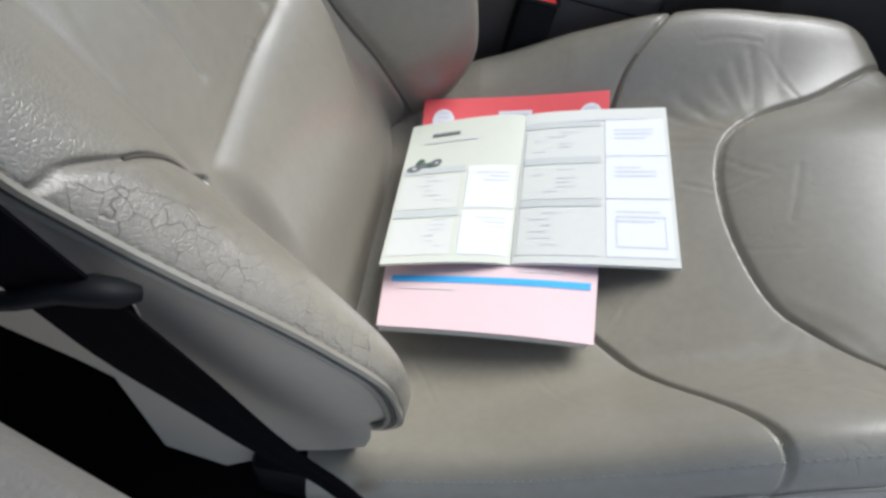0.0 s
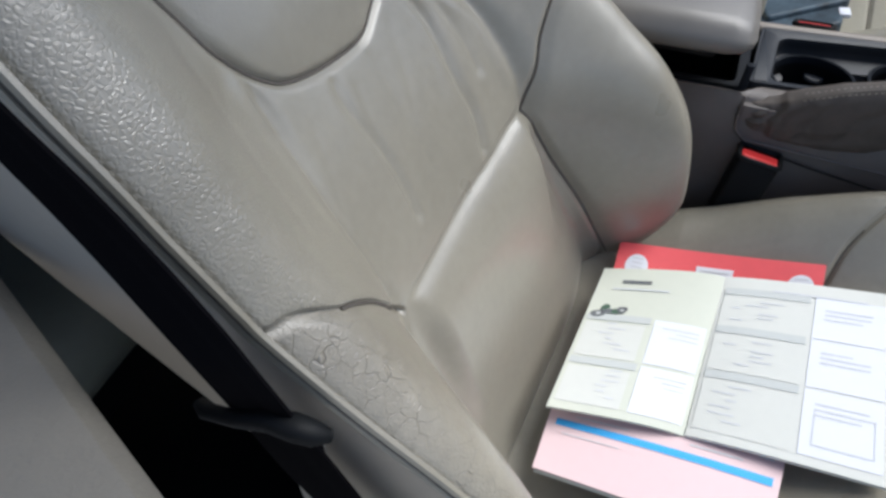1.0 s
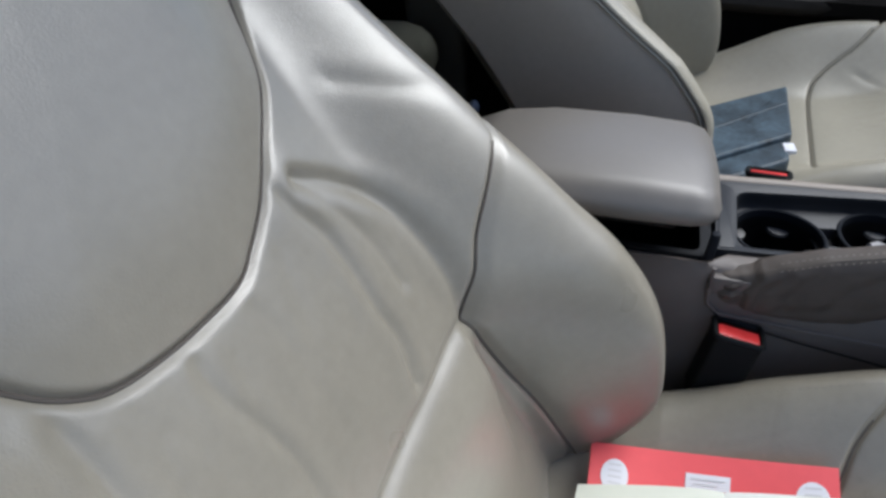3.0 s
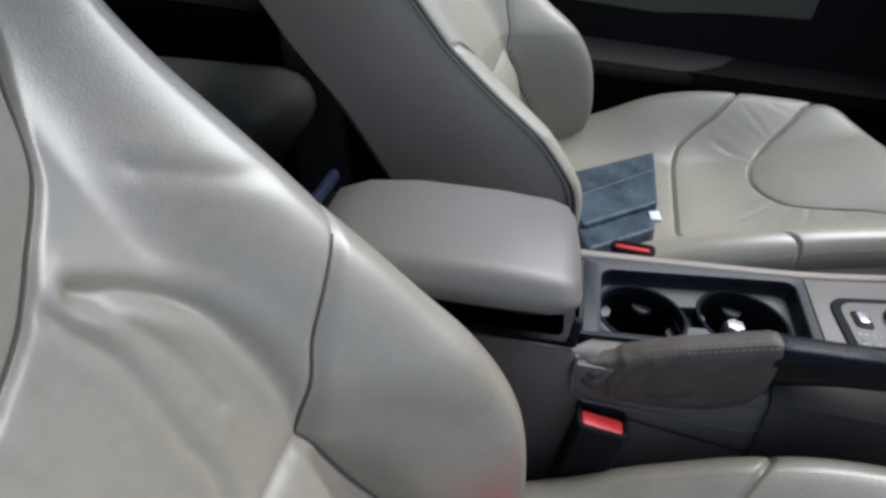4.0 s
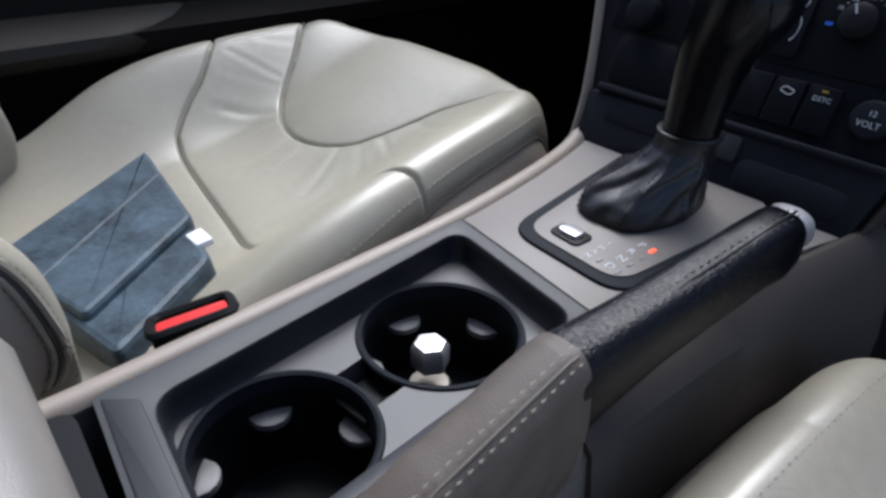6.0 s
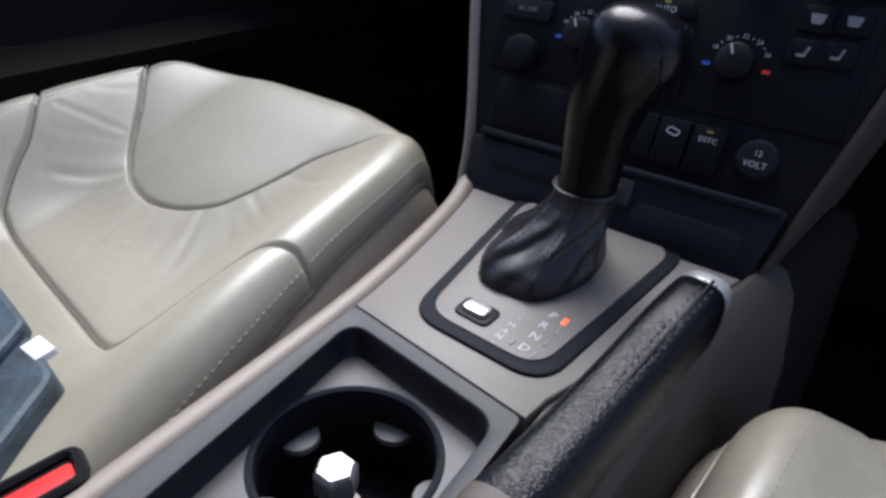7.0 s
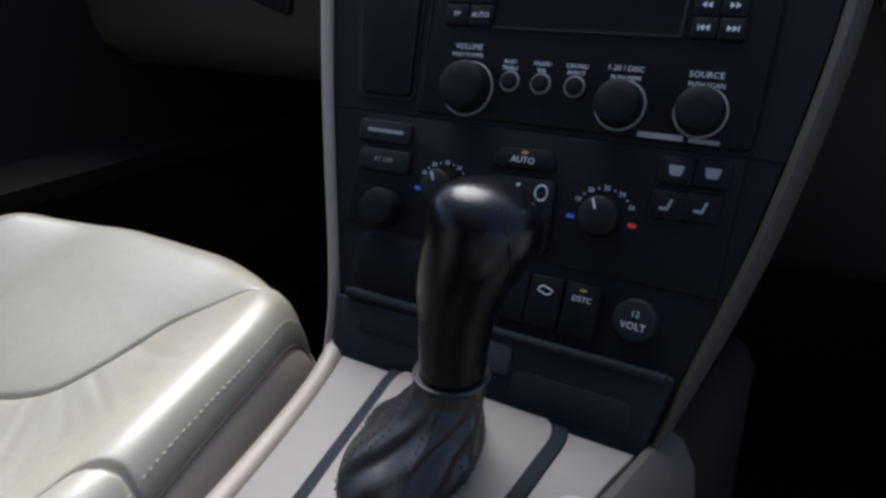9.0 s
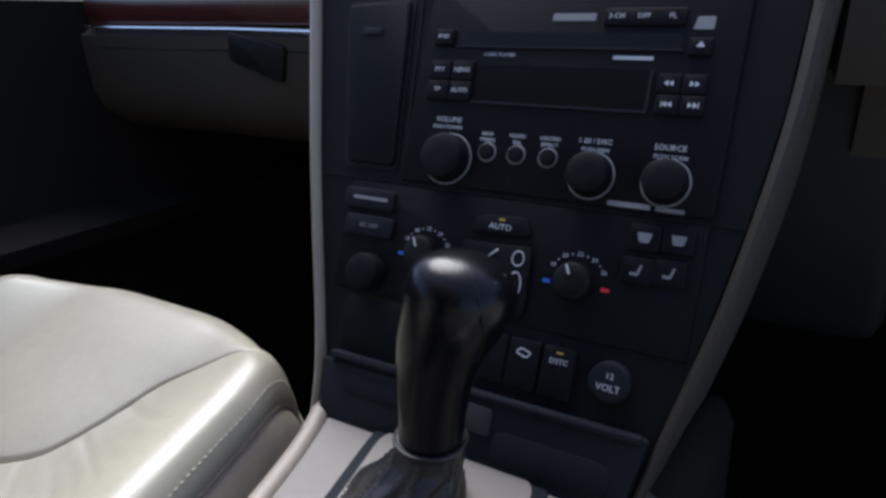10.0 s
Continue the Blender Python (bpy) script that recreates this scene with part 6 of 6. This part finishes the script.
red = thing("red_folder", 0.3, 0.18, 0.25, "red card folder with pale labels under the booklet", "folder")
red.matrix_world = Matrix.Identity(4)
rc = sheet(red_leaf, 12, 6, 0.005, "cover", RED_CARD, red)
print_on(red_leaf, [(0.42, 0.60, 0.09, 0.155)], 0.0006, "label_strip", PAPER_WHITE, rc)
print_on(red_leaf, [(0.44, 0.58, 0.11, 0.118), (0.45, 0.55, 0.133, 0.14), (0.49, 0.54, 0.19, 0.2)], 0.0010, "printed_text", INK, rc)
for s0 in (0.115, 0.905):
    bm = bmesh.new()
    bm.faces.new([bm.verts.new(Vector(red_leaf(s0 + 0.062 * math.cos(q), 0.16 + 0.085 * math.sin(q))) + Vector((0, 0, 0.0006))) for q in np.linspace(0, math.tau, 24, endpoint=False)])
    disc = part("round_label", bm, PAPER_WHITE, rc)
    print_on(red_leaf, [(s0 - 0.03, s0 + 0.03, 0.10 + k * 0.03, 0.108 + k * 0.03) for k in range(4)], 0.0009, "printed_text", INK, disc)


def pink_leaf(s, t):
    p = bilinear((0.404, 0.056, 0.252), (0.404, 0.251, 0.276), (0.490, 0.052, 0.252), (0.504, 0.236, 0.274), s, t)
    p.z += 0.003 * math.sin(math.pi * s) - 0.008 * max(0, s - 0.75) * t
    return p


pink = thing("pink_booklet", 0.43, 0.15, 0.25, "pink paper booklet with a blue stripe under the open booklet", "booklet")
pink.matrix_world = Matrix.Identity(4)
pc = sheet(pink_leaf, 12, 6, 0.002, "page", PINK, pink)
sheet(lambda s, t: pink_leaf(0.01 + 0.97 * s, 0.98 * t) - Vector((0, 0, 0.0035)), 8, 5, 0.009, "page_block", PAPER, pink, "stack of inner pages")
print_on(pink_leaf, [(0.04, 0.97, 0.40, 0.475)], 0.0006, "blue_stripe", BLUE_INK, pc)
print_on(pink_leaf, [(0.12, 0.36, 0.33, 0.345), (0.62, 0.84, 0.31, 0.325), (0.08, 0.34, 0.55, 0.56), (0.9, 0.96, 0.22, 0.25)], 0.0008, "printed_text", INK, pc)

# ---- pouch on the passenger seat ----
pouch = thing("document_pouch", -0.30, 0.25, 0.31, "worn blue-black leatherette document pouch on the passenger seat", "pouch")
pouch.matrix_world = pose(-0.310, 0.250, 0.321, 8, -3, 0)
part("back_cover", slab(rounded([(-0.047, -0.082), (0.145, -0.045), (0.087, 0.047), (-0.145, 0.080)], 0.010, 5), -0.020, 0.008, 0.005), POUCH, pouch, smooth=False)
flap = part("flap", slab(rounded([(-0.048, -0.083), (0.096, -0.048), (0.027, 0.059), (-0.147, 0.081)], 0.008, 5), 0.003, 0.016, 0.004), POUCH, pouch, "worn folded flap", smooth=False)
part("flap_fold", tube([(0.022, -0.062, 0.0155), (-0.025, 0.0, 0.0162), (-0.080, 0.070, 0.0155)], 0.0026, 8, flat=0.5), POUCH, flap)
part("papers", rbox(0.052, 0.052, 0.006, 0.024, 0.014, 0.006, 0.001), PAPER_WHITE, pouch, "white paper edge")

# ---- loose things in the console ----
plug = thing("silver_plug", 0.0, 0.343, 0.3235, "small silver plug standing in a cup holder", "plug")
plug.matrix_world = pose(-0.011, 0.337, 0.324)
part("plug_body", lathe([(0.012, 0), (0.0135, 0.010), (0.0130, 0.015), (0.0115, 0.0175), (0.006, 0.018)], None, 24), DULL_METAL, plug)
part("plug_cap", lathe([(0.0085, 0.029), (0.0115, 0.032), (0.0115, 0.044), (0.009, 0.047), (0.002, 0.0475)], None, 6), SILVER, plug, "pale hexagonal cap")

# ---- belt hanging beside the driver's backrest ----
belt = thing("seat_belt", 0.66, -0.12, 0.6, "black seat belt webbing hanging beside the driver's backrest", "seat belt")
belt.matrix_world = Matrix.Identity(4)
BELT_TOP = curve([(-0.262, 0.98), (-0.150, 0.735), (-0.120, 0.676), (-0.098, 0.641), (-0.074, 0.591), (-0.056, 0.54), (-0.035, 0.48), (0.004, 0.365), (0.040, 0.285), (0.062, 0.22)], 5)
BELT_LOW = curve([(-0.292, 0.965), (-0.172, 0.712), (-0.141, 0.655), (-0.122, 0.612), (-0.105, 0.561), (-0.086, 0.505), (-0.066, 0.44), (-0.022, 0.350), (0.018, 0.282), (0.044, 0.212)], 5)
rows_ = []
for (yt, zt), (yl, zl) in zip(BELT_TOP, BELT_LOW):
    x = 0.6265 + 0.03 * smooth01((zt - 0.72) / 0.25) + 0.004 * smooth01((0.45 - zt) / 0.15)
    row = [Vector((x + 0.0008 * math.sin(k * 2.2), yt + (yl - yt) * k / 5, zt + (zl - zt) * k / 5)) for k in range(6)]
    rows_.append(row + [q + Vector((0.0018, 0, 0)) for q in row[::-1]])
part("webbing", loft(rows_), WEBBING, belt)
part("latch_tongue", tube([(0.627, -0.107, 0.502), (0.631, -0.100, 0.505), (0.632, -0.081, 0.511), (0.630, -0.063, 0.518), (0.630, -0.050, 0.520), (0.628, -0.041, 0.516), (0.625, -0.035, 0.512)], [0.0035, 0.0045, 0.0045, 0.0060, 0.0072, 0.0066, 0.0035], 12, flat=0.8), BLACK, belt, "black plastic belt latch tongue")
part("latch_blade", rbox(0.624, -0.047, 0.500, 0.002, 0.012, 0.022, 0.001), CHROME, belt)
